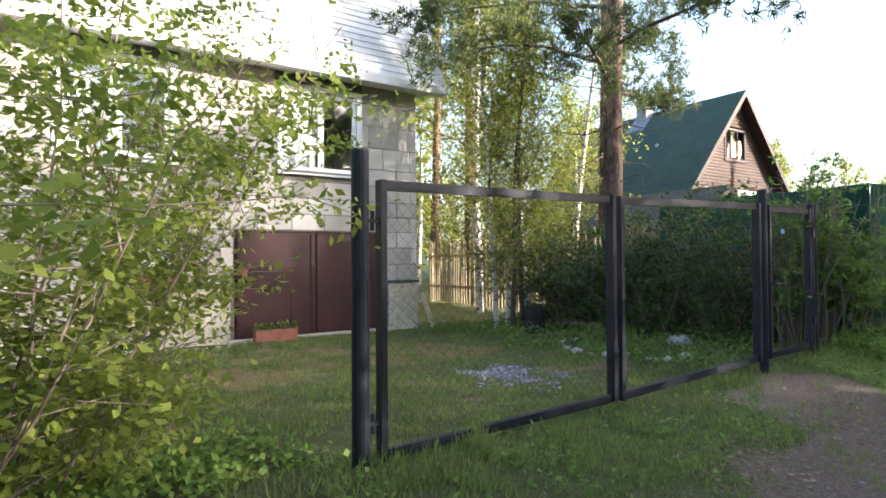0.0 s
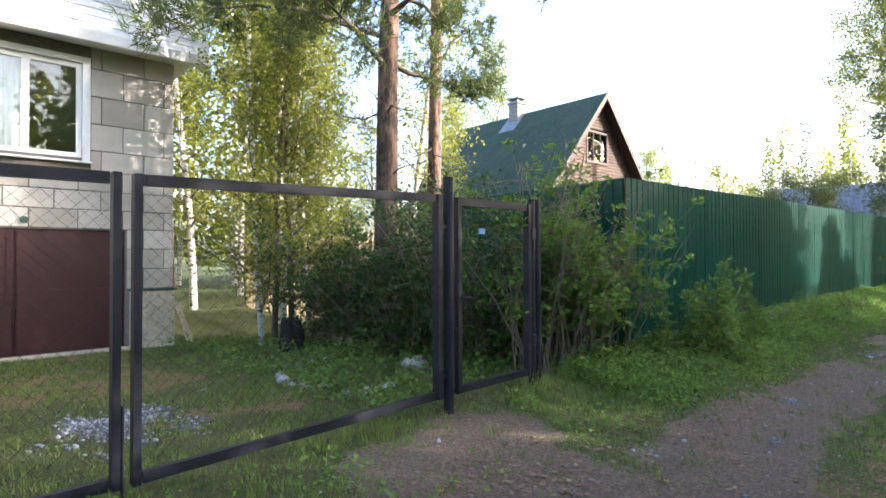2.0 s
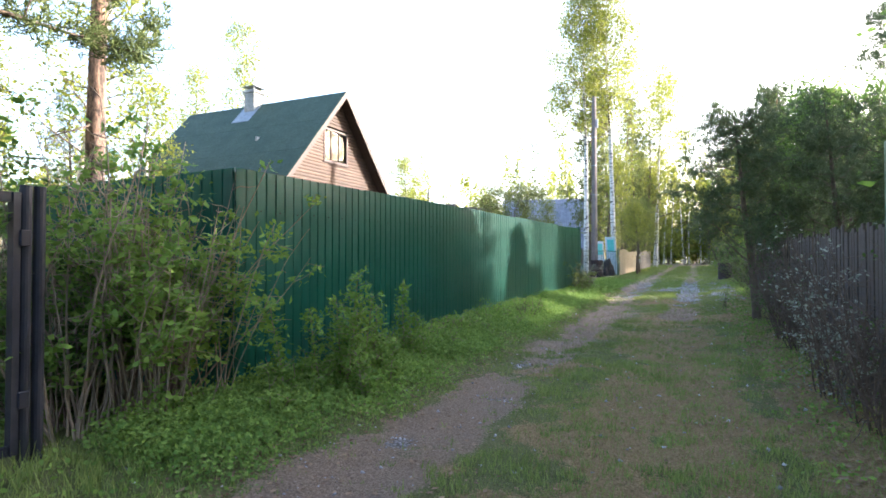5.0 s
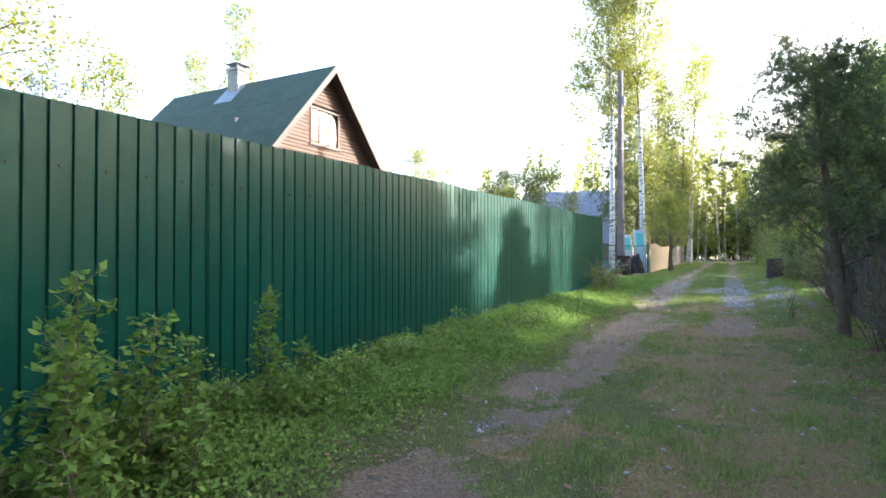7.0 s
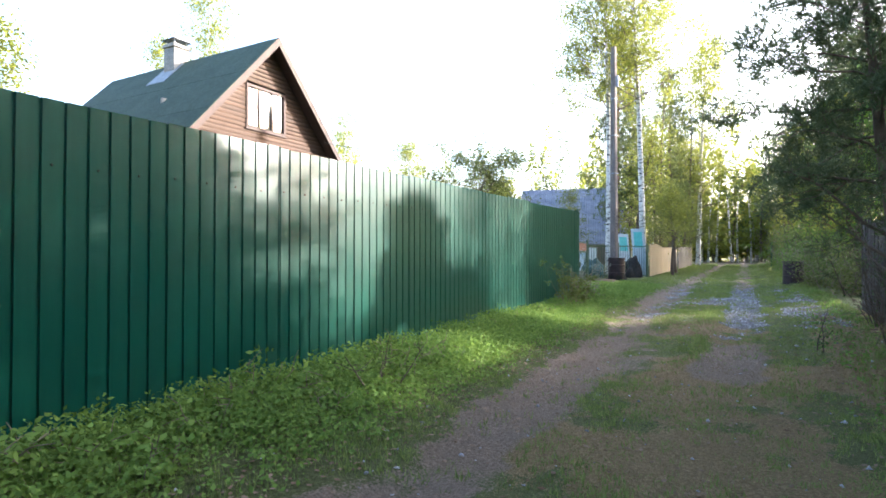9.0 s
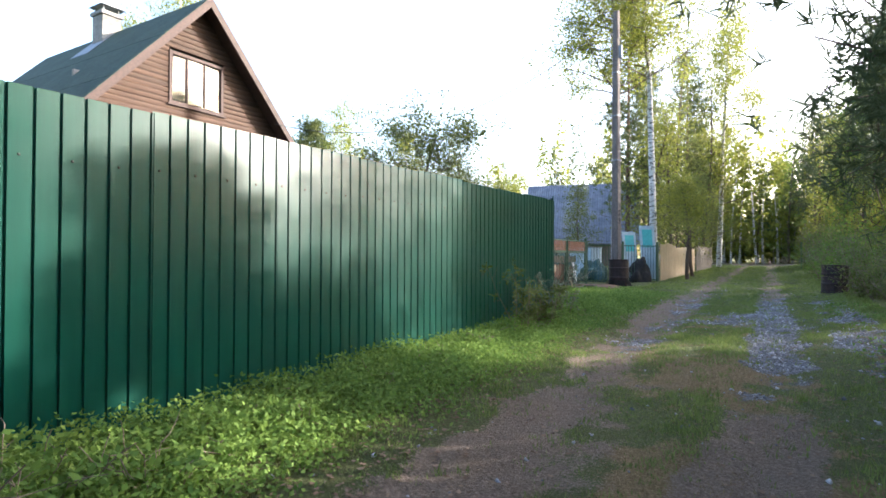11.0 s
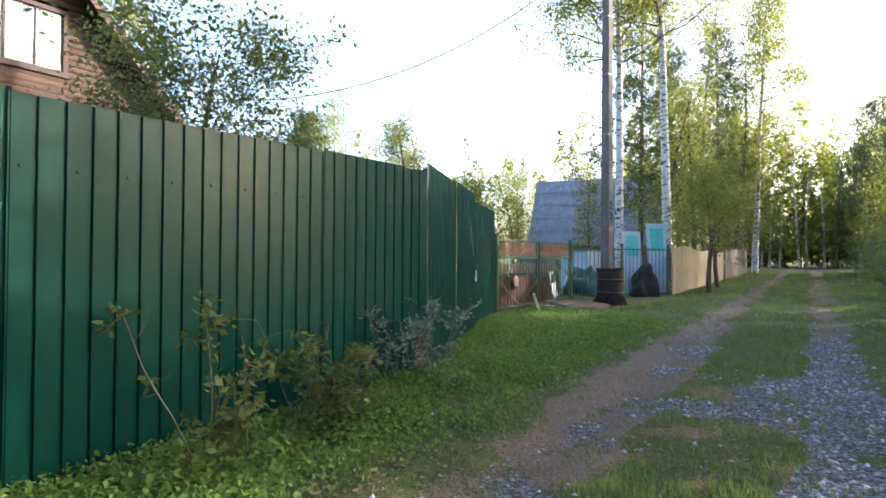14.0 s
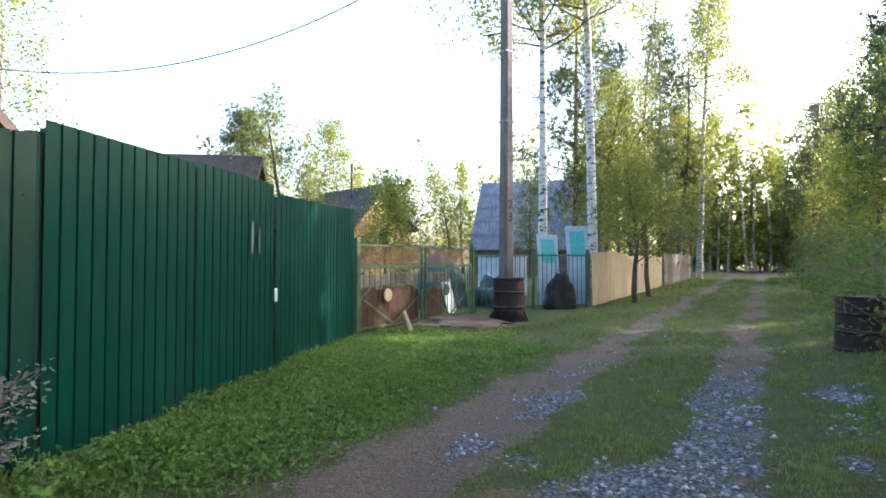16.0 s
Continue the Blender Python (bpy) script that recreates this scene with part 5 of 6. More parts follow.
# ---- trees behind the houses ----
for k, (x, y, h) in enumerate(((-12.6, 41.5, 4.6), (-14.5, 45.5, 5.2), (-15.5, 52, 6.5), (-12, 56, 6.5), (-19, 60, 8), (-22, 47, 6.5))):
    broadleaf("garden_tree", "garden tree with pale spring leaves behind the junk yard", "tree", on(x, y), 470 + k, TWIG, LEAF_OLIVE if k % 2 else LEAF_BIRCH, 0.15, 4, 0.25, group="garden trees behind the yard", turn=k,
              height=h, radius=0.07, limbs=26, reach=1.9, low=0.1, rise=0.8, twigs=7, twig_len=0.8, wob=0.05)
for k, (x, y, h) in enumerate(((-28.5, 34, 18), (-32.5, 33, 15.5), (-35, 55, 15.5), (-25, 53, 11))):
    broadleaf("birch_tree", "birch behind the timber house with pale leaves", "tree", on(x, y), 340 + k, BIRCH_BARK, LEAF_BIRCH, 0.16, 8, 0.34, group="birches behind the houses", turn=k,
              height=h, radius=0.13, limbs=34, reach=3.2, low=0.25, rise=0.8, twigs=7, twig_len=1.1, wob=0.02, twig_drop=0.12, k_anchor=5)
pine("pine_tree", "broad pine beyond the sheet fence", on(-41, 57), 350, NEEDLE, tuft=0.34, per=8, width=0.04, spread=0.35, tufts=2,
     height=15, radius=0.17, limbs=30, reach=4.0, low=0.4, rise=0.3, twigs=8, twig_len=1.0, wob=0.02)
broadleaf("garden_tree", "pale-leaved tree in the neighbour's garden", "tree", on(-27, 22), 345, TWIG, LEAF_GREY, 0.14, 5, 0.25, height=9.5, radius=0.1, limbs=30, reach=2.6, low=0.2, rise=0.8, twigs=7, twig_len=0.9)


def far_woods():
    """One joined belt of distant trees, and mostly unseen nearer ones added for shade."""
    rng = np.random.default_rng(77)
    spots = []
    for _ in range(70):
        spots.append((rng.uniform(-80, -8), rng.uniform(78, 125), rng.uniform(12, 21)))
    for _ in range(60):
        spots.append((rng.uniform(-10, 30), rng.uniform(77, 110), rng.uniform(9, 16)))
    for _ in range(64):
        spots.append((rng.uniform(-7, 10), rng.uniform(77, 90), rng.uniform(4, 13)))
    for _ in range(26):
        spots.append((rng.uniform(9, 30), rng.uniform(44, 80), rng.uniform(11, 16)))
    for _ in range(46):
        spots.append((rng.uniform(-90, -36), rng.uniform(-10, 80), rng.uniform(8, 13)))
    # This band stays clear so that sun reaches one stretch of the fence.
    spots = [p for p in spots if p[0] < 0 or not 18.5 < p[1] - p[0] < 26]
    # Mostly unseen trees right of the lane, added to block the low sun.
    while len(spots) < 330:
        x, y = rng.uniform(7, 34), rng.uniform(-14, 62)
        if not 18.5 < y - x < 26:
            spots.append((x, y, rng.uniform(5.5, 7) if 15.5 < y - x <= 18.5 else rng.uniform(8, 12.5)))
    for _ in range(22):
        spots.append((rng.uniform(-34, -20), rng.uniform(-4, 14), rng.uniform(10, 16)))
    for _ in range(30):
        spots.append((rng.uniform(10, 40), rng.uniform(-30, 14), rng.uniform(9, 15)))
    for _ in range(26):
        spots.append((rng.uniform(-30, 8), rng.uniform(-40, -14), rng.uniform(9, 15)))
    wood, leaves = [], [[], []]
    for x, y, h in spots:
        base = np.array([x, y, gz(x, y) - 0.2])
        trunk = bend(base, (0, 0, 1), h, 6, rng, 0.03)
        wood.append((trunk, np.linspace(0.13, 0.02, 6)))
        conifer = rng.uniform() < 0.25
        n = 380
        t = rng.uniform(0.15, 1, n) ** 0.9
        r = (1.05 - t) * h * (0.16 if conifer else 0.2) + 0.25
        clump = rng.integers(0, 40, n)
        caz, cr = rng.uniform(0, 6.28, 40), rng.uniform(0.3, 1, 40) ** 0.6
        ct = rng.uniform(0.12, 1, 40)
        az = caz[clump] + rng.normal(size=n) * 0.35
        tt = np.clip(ct[clump] + rng.normal(size=n) * 0.035, 0.08, 1.02)
        rr = ((1.08 - tt) * h * (0.17 if conifer else 0.21) + 0.3) * cr[clump] * rng.uniform(0.5, 1.1, n)
        leaves[int(conifer)].append(np.stack([x + np.cos(az) * rr, y + np.sin(az) * rr, base[2] + tt * h], -1))
    ob = thing("far_woods", "distant belt of birches and pines, with mostly unseen shade trees added", "trees", kind="stuff")
    tagged(put("trunk", raw_mesh("trunks", *tubes(wood, 5)), BIRCH_BARK, ob), kind="stuff")
    put("foliage", raw_mesh("foliage", *leaf_arrays(np.concatenate(leaves[0]), 0.58, rng, 0.2)), LEAF_BIRCH, ob)
    put("needle_foliage", raw_mesh("needles", *leaf_arrays(np.concatenate(leaves[1]), 0.54, rng, 0.1, 0.4)), NEEDLE, ob)


far_woods()


# ---- grass, weeds, gravel, dead leaves ----
def scatter(rng, n, x0, x1, y0, y1, keep):
    x, y = rng.uniform(x0, x1, n), rng.uniform(y0, y1, n)
    ok = rng.uniform(0, 1, n) < keep(x, y)
    return x[ok], y[ok]


def blades(x, y, h, rng, width=0.004):
    n = len(x)
    base = np.stack([x, y, ground_z(x, y) - 0.008], -1)
    az = rng.uniform(0, 6.283, n)
    s = np.stack([np.cos(az), np.sin(az), np.zeros(n)], -1) * (width * rng.uniform(0.6, 1.4, n))[:, None]
    tilt = rng.normal(size=(n, 3)) * 0.35
    tilt[:, 2] = 1
    tip = base + unit(tilt) * (h * rng.uniform(0.4, 1.3, n))[:, None]
    return np.stack([base - s, base + s, tip], 1).reshape(-1, 3), np.arange(3 * n).reshape(n, 3)


def bare(x, y):
    c = cover(x, y)
    return np.clip(np.maximum(c[0], c[1]), 0, 1)


def tufts_of(x, y, rng, per, spread):
    """Several blades round each foot."""
    x, y = np.repeat(x, per), np.repeat(y, per)
    return x + rng.normal(size=len(x)) * spread, y + rng.normal(size=len(y)) * spread


rng = np.random.default_rng(5)
V, F, n0 = [], [], 0
for x0, x1, y0, y1, n, h, w, per in ((-3.0, 2.4, -1, 14, 30000, 0.06, 0.0045, 9), (-3.0, 2.4, 14, 31, 34000, 0.055, 0.005, 9), (-3.2, 2.6, 31, 46, 10000, 0.065, 0.008, 7),
                                     (-9.8, -3.0, -4, 9, 26000, 0.07, 0.0055, 7), (-4, 4, 46, 72, 8000, 0.09, 0.014, 5), (-5.2, -3, 25, 34, 6500, 0.065, 0.006, 8)):
    x, y = scatter(rng, n, x0, x1, y0, y1, lambda x, y: np.clip(1.05 - 1.25 * bare(x, y) - 0.5 * cover(x, y)[2], 0.1, 1) * np.clip(0.75 + 1.6 * blotch(x, y, 0.7, 21), 0.08, 1))
    x, y = tufts_of(x, y, rng, per, 0.028)
    tall = h * np.clip(0.85 + 1.5 * blotch(x, y, 0.35, 25), 0.4, 1.7) * (1 + 0.8 * ease(-1.9, -2.8, x) * (x > -3.05) + 0.5 * ease(1.6, 2.3, x))
    a, b = blades(x, y, tall, rng, w)
    V.append(a), F.append(b + n0)
    n0 += len(a)
tagged(put("grass", raw_mesh("grass", np.concatenate(V), np.concatenate(F)), GRASS), "short patchy lane and yard grass", "grass", kind="stuff")
x, y = scatter(rng, 150000, -2.4, 2.6, 2, 30, lambda x, y: np.clip(0.12 + 0.9 * cover(x, y)[2] - 0.45 * bare(x, y), 0, 1) * np.clip(0.7 + 1.5 * blotch(x, y, 0.5, 29), 0.05, 1))
a, b = blades(x, y, 0.05, rng, 0.0035)
low = ground_z(a[:, 0], a[:, 1])
a[:, 2] = low + (a[:, 2] - low) * 0.4 + 0.003
tagged(put("dry_grass", raw_mesh("dry_grass", a, b), DRY_GRASS), "flattened straw-coloured dry grass", "grass", kind="stuff")

# weeds: low clumps of broad leaves along the fence foot
V, F, n0 = [], [], 0
for x0, x1, y0, y1, n, hmax, size in ((-3.0, -1.75, 7.5, 20, 6400, 0.26, 0.04), (-3.0, -1.6, 20, 31, 6800, 0.17, 0.04), (-2.9, -1.9, 1, 7.5, 160, 0.12, 0.045), (-4.9, -3.0, 26, 33.5, 1800, 0.13, 0.045), (-9.5, -3.3, 5.5, 8.5, 420, 0.25, 0.06), (1.5, 2.3, 8.8, 30, 260, 0.16, 0.05), (-3.9, -3.1, -2, 1.2, 150, 0.2, 0.06)):
    x, y = scatter(rng, n, x0, x1, y0, y1, lambda x, y: np.clip(0.75 + 1.6 * blotch(x, y, 0.6, 33), 0.15, 1) * (1 - bare(x, y)))
    if x1 < -1.5 and y0 > 7 and x0 == -3.0:
        keep = rng.uniform(0, 1, len(x)) < ease(-1.6, -2.5, x)
        x, y = x[keep], y[keep]
    hh = hmax * rng.uniform(0.35, 1.0, len(x)) * (0.55 + 0.45 * ease(-1.9, -2.7, x))
    for cx_, cy_, h in zip(x, y, hh):
        m = int(10 + 34 * h / 0.3)
        p = np.stack([cx_ + rng.normal(size=m) * 0.1, cy_ + rng.normal(size=m) * 0.1, np.zeros(m)], -1)
        p[:, 2] = ground_z(p[:, 0], p[:, 1]) + rng.uniform(0.02, 1, m) * h
        p = p[p[:, 0] > -2.97] if cx_ > -2.97 else p
        a, b = leaf_arrays(p, size, rng, 0.0, 0.62, 0.1, 0.5)
        V.append(a), F.append(b + n0)
        n0 += len(a)
tagged(put("weeds", raw_mesh("weeds", np.concatenate(V), np.concatenate(F)), WEED), "low broad-leaved weeds along the fence foot", "weeds", kind="stuff")


def pebbles(x, y, r, rng):
    """Small uneven eight-faced stones."""
    n = len(x)
    c = np.stack([x, y, ground_z(x, y) + r * 0.15], -1)
    d = np.array([[1, 0, 0], [0, 1, 0], [-1, 0, 0], [0, -1, 0], [0, 0, .7], [0, 0, -.7]], float)
    v = c[:, None, :] + d[None] * r[:, None, None] * rng.uniform(0.6, 1.3, (n, 6, 1)) + rng.normal(size=(n, 6, 3)) * r[:, None, None] * 0.2
    f = np.array([[0, 1, 4], [1, 2, 4], [2, 3, 4], [3, 0, 4], [1, 0, 5], [2, 1, 5], [3, 2, 5], [0, 3, 5]])
    return v.reshape(-1, 3), (np.arange(n)[:, None, None] * 6 + f[None]).reshape(-1, 3)


x, y = scatter(rng, 80000, -2.6, 2.3, 3, 34, lambda x, y: np.clip(cover(x, y)[1], 0.02, 1) * np.clip(0.75 + 1.5 * blotch(x, y, 0.4, 37), 0.1, 1))
x2, y2 = scatter(rng, 6000, -6.4, -3.6, 2.4, 5, lambda x, y: np.clip(cover(x, y)[1], 0, 1))
x, y = np.concatenate([x, x2]), np.concatenate([y, y2])
tagged(put("gravel", raw_mesh("gravel", *pebbles(x, y, 0.007 + 0.02 * rng.uniform(0, 1, len(x)) ** 2, rng)), PEBBLE), "loose grey crushed gravel in the wheel tracks", "gravel", kind="stuff")
x, y = scatter(rng, 46000, -2.3, 2.4, 3, 30, lambda x, y: np.clip(0.95 * ease(1.2, 1.8, x) * (y > 8.8) + 0.55 * band(x, -1.85, 0.28, 0.2) + 0.12 + 0.4 * blotch(x, y, 0.8, 41), 0, 1) * (1 - ease(22, 30, y) * 0.8))
p = np.stack([x, y, ground_z(x, y) + 0.012], -1)
a, b = leaf_arrays(p, 0.052, rng, 0.0, 0.65)
a[:, 2] = np.maximum(ground_z(a[:, 0], a[:, 1]) + 0.004, p[:, 2].repeat(4) + (a[:, 2] - p[:, 2].repeat(4)) * 0.25)
tagged(put("dead_leaves", raw_mesh("dead_leaves", a, b), DEAD_LEAF), "fallen dry brown leaves along the lane's edge", "leaves", kind="stuff")
# Trees added to keep the far end of the sheet fence in shade.
for k, (x, y, h) in enumerate(((5.2, 31.6, 8), (5.8, 34.4, 9), (6.6, 37.0, 9), (5.5, 31.5, 7.5), (7.6, 33.9, 8.5))):
    broadleaf("lane_tree", "dense leafy tree beyond the roadside bushes, added to shade the fence", "tree", on(x, y), 430 + k, TWIG, LEAF_BUSH, 0.16, 5, 0.26, group="trees along the lane", turn=k,
              height=h, radius=0.11, limbs=34, reach=2.1, low=0.1, rise=0.7, twigs=7, twig_len=1.0, wob=0.03, k_anchor=5)


# ---- fences of wood ----
def picket_fence(a, b, top, step, width, mat, label, lean=0.0, rails=(0.5, 1.4), bottom=0.05, sharp=True, rail_side=-1):
    a, b = Vector((*a, 0)), Vector((*b, 0))
    run = b - a
    ob = thing("picket_fence", label, "fence", (a.x, a.y, 0))
    ob.rotation_euler.z = math.atan2(-run.x, run.y)
    rng = random.Random(label)
    n = int(run.length / step)
    shapes = []
    for k in range(5):
        w, h = width * rng.uniform(0.85, 1.1), top * rng.uniform(0.93, 1.04)
        bm = bmesh.new()
        line = [(-w / 2, bottom), (w / 2, bottom), (w / 2, h - (0.06 if sharp else 0)), (0.01, h), (-w / 2, h - (0.06 if sharp else 0.005))]
        prism(bm, line, -0.011, 0.011, 'x')
        mesh = bpy.data.meshes.new("picket")
        bmesh.ops.recalc_face_normals(bm, faces=bm.faces)
        bm.to_mesh(mesh)
        bm.free()
        mesh.materials.append(mat)
        shapes.append(mesh)
    for i in range(n):
        p = a + run * ((i + 0.5) / n)
        o = new("picket", rng.choice(shapes))
        o.parent = ob
        o.location = (rng.uniform(-0.004, 0.004), run.length * (i + 0.5) / n, gz(p.x, p.y))
        o.rotation_euler.x = rng.uniform(-0.03, 0.03) + lean
    z0, z1 = gz(a.x, a.y), gz(b.x, b.y)
    for h in rails:
        part("rail", bar(bmesh.new(), (rail_side * 0.04, 0, z0 + h), (rail_side * 0.04, run.length, z1 + h), 0.04, 0.07), mat, ob)
    for i in range(int(run.length / 2.4) + 1):
        u = min(i * 2.4, run.length)
        p = a + run * (u / run.length)
        part("post", boxes((rail_side * 0.1 - 0.04, u - 0.045, gz(p.x, p.y) - 0.3, rail_side * 0.1 + 0.04, u + 0.045, gz(p.x, p.y) + top * 0.97), bevel=0.006), mat, ob)
    return ob


picket_fence((-14.5, 8.9), (-6.25, 8.76), 1.85, 0.13, 0.075, PICKET, "unpainted wooden picket fence behind the yard")
picket_fence((2.45, 24.0), (2.25, 8.9), 1.65, 0.12, 0.1, DARK_WOOD, "dark weathered board fence overgrown with stems", sharp=False)
picket_fence((-3.2, 50.2), (-3.15, 60), 1.5, 0.13, 0.11, GREY_WOOD, "grey weathered board fence beside the lane", sharp=False)

# tan board fence
tan = thing("board_fence", "tan wide-board fence beside the lane", "fence", (-3.28, 38.45, 0))
rng_t = random.Random(3)
u = 0.0
while u < 11.6:
    w = rng_t.uniform(0.3, 0.42)
    z0, top_z = gz(-3.3, 38.45 + u), 1.5 + 0.05 * math.sin(u * 0.9) - 0.012 * u
    part("board", boxes((rng_t.uniform(-0.004, 0.004), u + 0.004, z0 + 0.02, 0.022, u + w - 0.004, z0 + top_z + rng_t.uniform(-0.03, 0.03)), bevel=0.003), TAN, tan)
    u += w
for h in (0.4, 1.2):
    part("rail", boxes((-0.05, 0.0, gz(-3.3, 42) + h, -0.006, 11.6, gz(-3.3, 42) + h + 0.08)), GREY_WOOD, tan)
for i in range(6):
    part("post", boxes((-0.14, i * 2.3, gz(-3.3, 40) - 0.3, -0.052, i * 2.3 + 0.09, gz(-3.3, 40) + 1.45)), GREY_WOOD, tan)
fence_run("profiled_sheet_fence", (2.5, 62), (2.15, 55), (0.8, 0.75), (2.7, 2.6), "dark green sheet fence far along the lane", posts=False)

# ---- power pole in an old barrel ----
PX, PY = -4.07, 34.5
pole = thing("power_pole", "tapered square concrete power pole with painted number", "power pole", (PX, PY, gz(PX, PY)))
g0 = gz(PX, PY)
bm = bmesh.new()
for z0, z1, w0, w1 in ((-0.5, 9.55, 0.29, 0.2), ):
    rings = []
    for z, w in ((z0, w0), (z1, w1)):
        c = w * 0.2
        h = w / 2
        rings.append([bm.verts.new((x, y, z)) for x, y in ((h, -h + c), (h, h - c), (h - c, h), (-h + c, h), (-h, h - c), (-h, -h + c), (-h + c, -h), (h - c, -h))])
    for i in range(8):
        bm.faces.new((rings[0][i], rings[0][(i + 1) % 8], rings[1][(i + 1) % 8], rings[1][i]))
    bm.faces.new(rings[1])
shaft = part("shaft", bm, CONCRETE, pole)
shaft.rotation_euler.z = radians(66)
for z in (4.35, 5.9, 7.4):
    w = 0.29 - (z + 0.5) / 10.05 * 0.09 + 0.012
    bn = part("band", boxes((-w / 2, -w / 2, z - 0.015, w / 2, w / 2, z + 0.015)), TIN, pole, "thin steel band")
    bn.rotation_euler.z = radians(66)
arm = rod(bmesh.new(), (0, 0, 6.35), (-0.42, -0.30, 6.25), 0.018, None, 8)
part("bracket", arm, WIRE_BLACK, pole)
part("lamp_box", boxes((0.08, -0.05, 7.9, 0.2, 0.06, 8.35), bevel=0.01), TIN, pole)
bm = bmesh.new()
rod(bm, (-0.1, 0.0, 9.3), (-0.32, -0.1, 9.4), 0.02, None, 8)
rod(bm, (-0.32, -0.1, 9.4), (-0.32, -0.1, 9.52), 0.03, 0.02, 8)
part("insulator", bm, WHITE_PLASTIC, pole)


def lettering(name, text, size, parent, loc, rot, mat):
    curve = bpy.data.curves.new(name, 'FONT')
    curve.body = text
    curve.size = size
    curve.extrude = 0.002
    curve.offset = 0.006
    curve.align_x = 'CENTER'
    ob = new(name, curve)
    mesh = bpy.data.meshes.new_from_object(ob.evaluated_get(bpy.context.evaluated_depsgraph_get()))
    bpy.data.objects.remove(ob)
    mesh.materials.clear()
    o = put(name, mesh, mat, parent)
    o.location, o.rotation_euler = loc, rot
    return o


face = radians(66)
for t_, z in (("2", 2.78), ("3", 2.5)):
    d = 0.145 - (z + 0.5) / 10.05 * 0.045 + 0.004
    lettering("number", t_, 0.27, pole, (math.sin(face) * d, -math.cos(face) * d, z - 0.35), (radians(90), 0, face), BLACK_PAINT)

barrel = thing("steel_barrel", "sooty rusty steel barrel round the pole's foot", "barrel", (PX + 0.12, PY - 0.15, g0 - 0.02))
prof = [(0.29, 0.0), (0.295, 0.02), (0.285, 0.05), (0.285, 0.27), (0.3, 0.29), (0.3, 0.31), (0.285, 0.33), (0.285, 0.57), (0.3, 0.59), (0.3, 0.61), (0.285, 0.63), (0.285, 0.84), (0.305, 0.86), (0.305, 0.88), (0.28, 0.88), (0.275, 0.6)]


def turned(prof, n=26, dent=0.0, seed=0):
    bm = bmesh.new()
    r_ = random.Random(seed)
    ph = r_.uniform(0, 6)
    rings = [[bm.verts.new((r * (1 + dent * math.sin(3 * a + ph + z * 4)) * math.cos(a), r * (1 + dent * math.sin(3 * a + ph + z * 4)) * math.sin(a), z)) for a in [6.28318 * i / n for i in range(n)]] for r, z in prof]
    for p, q in zip(rings, rings[1:]):
        for i in range(n):
            bm.faces.new((p[i], p[(i + 1) % n], q[(i + 1) % n], q[i]))
    return bm


part("shell", turned([(r * 1.15, z * 1.06) for r, z in prof], dent=0.02), BARREL, barrel)
bm = bmesh.new()
for i in range(7):
    a = 0.9 * i + 0.3
    bm.faces.new([bm.verts.new(p) for p in ((0.31 * math.cos(a), 0.31 * math.sin(a), 0.3), (0.31 * math.cos(a + 0.7), 0.31 * math.sin(a + 0.7), 0.25), (0.46 * math.cos(a + 0.6), 0.46 * math.sin(a + 0.6), 0.02), (0.44 * math.cos(a), 0.44 * math.sin(a), 0.02))])
bmesh.ops.solidify(bm, geom=list(bm.faces), thickness=0.006)
part("torn_skirt", bm, CHAR, barrel, "torn black roofing felt")
barrel2 = thing("steel_barrel", "dark rusty barrel among the roadside bushes", "barrel", (1.98, 33.0, gz(1.98, 33.0) - 0.02))
part("shell", turned([(r * 1.05, z * 0.85) for r, z in prof[:-2]] + [(0.01, 0.72)], dent=0.03, seed=2), BARREL, barrel2)

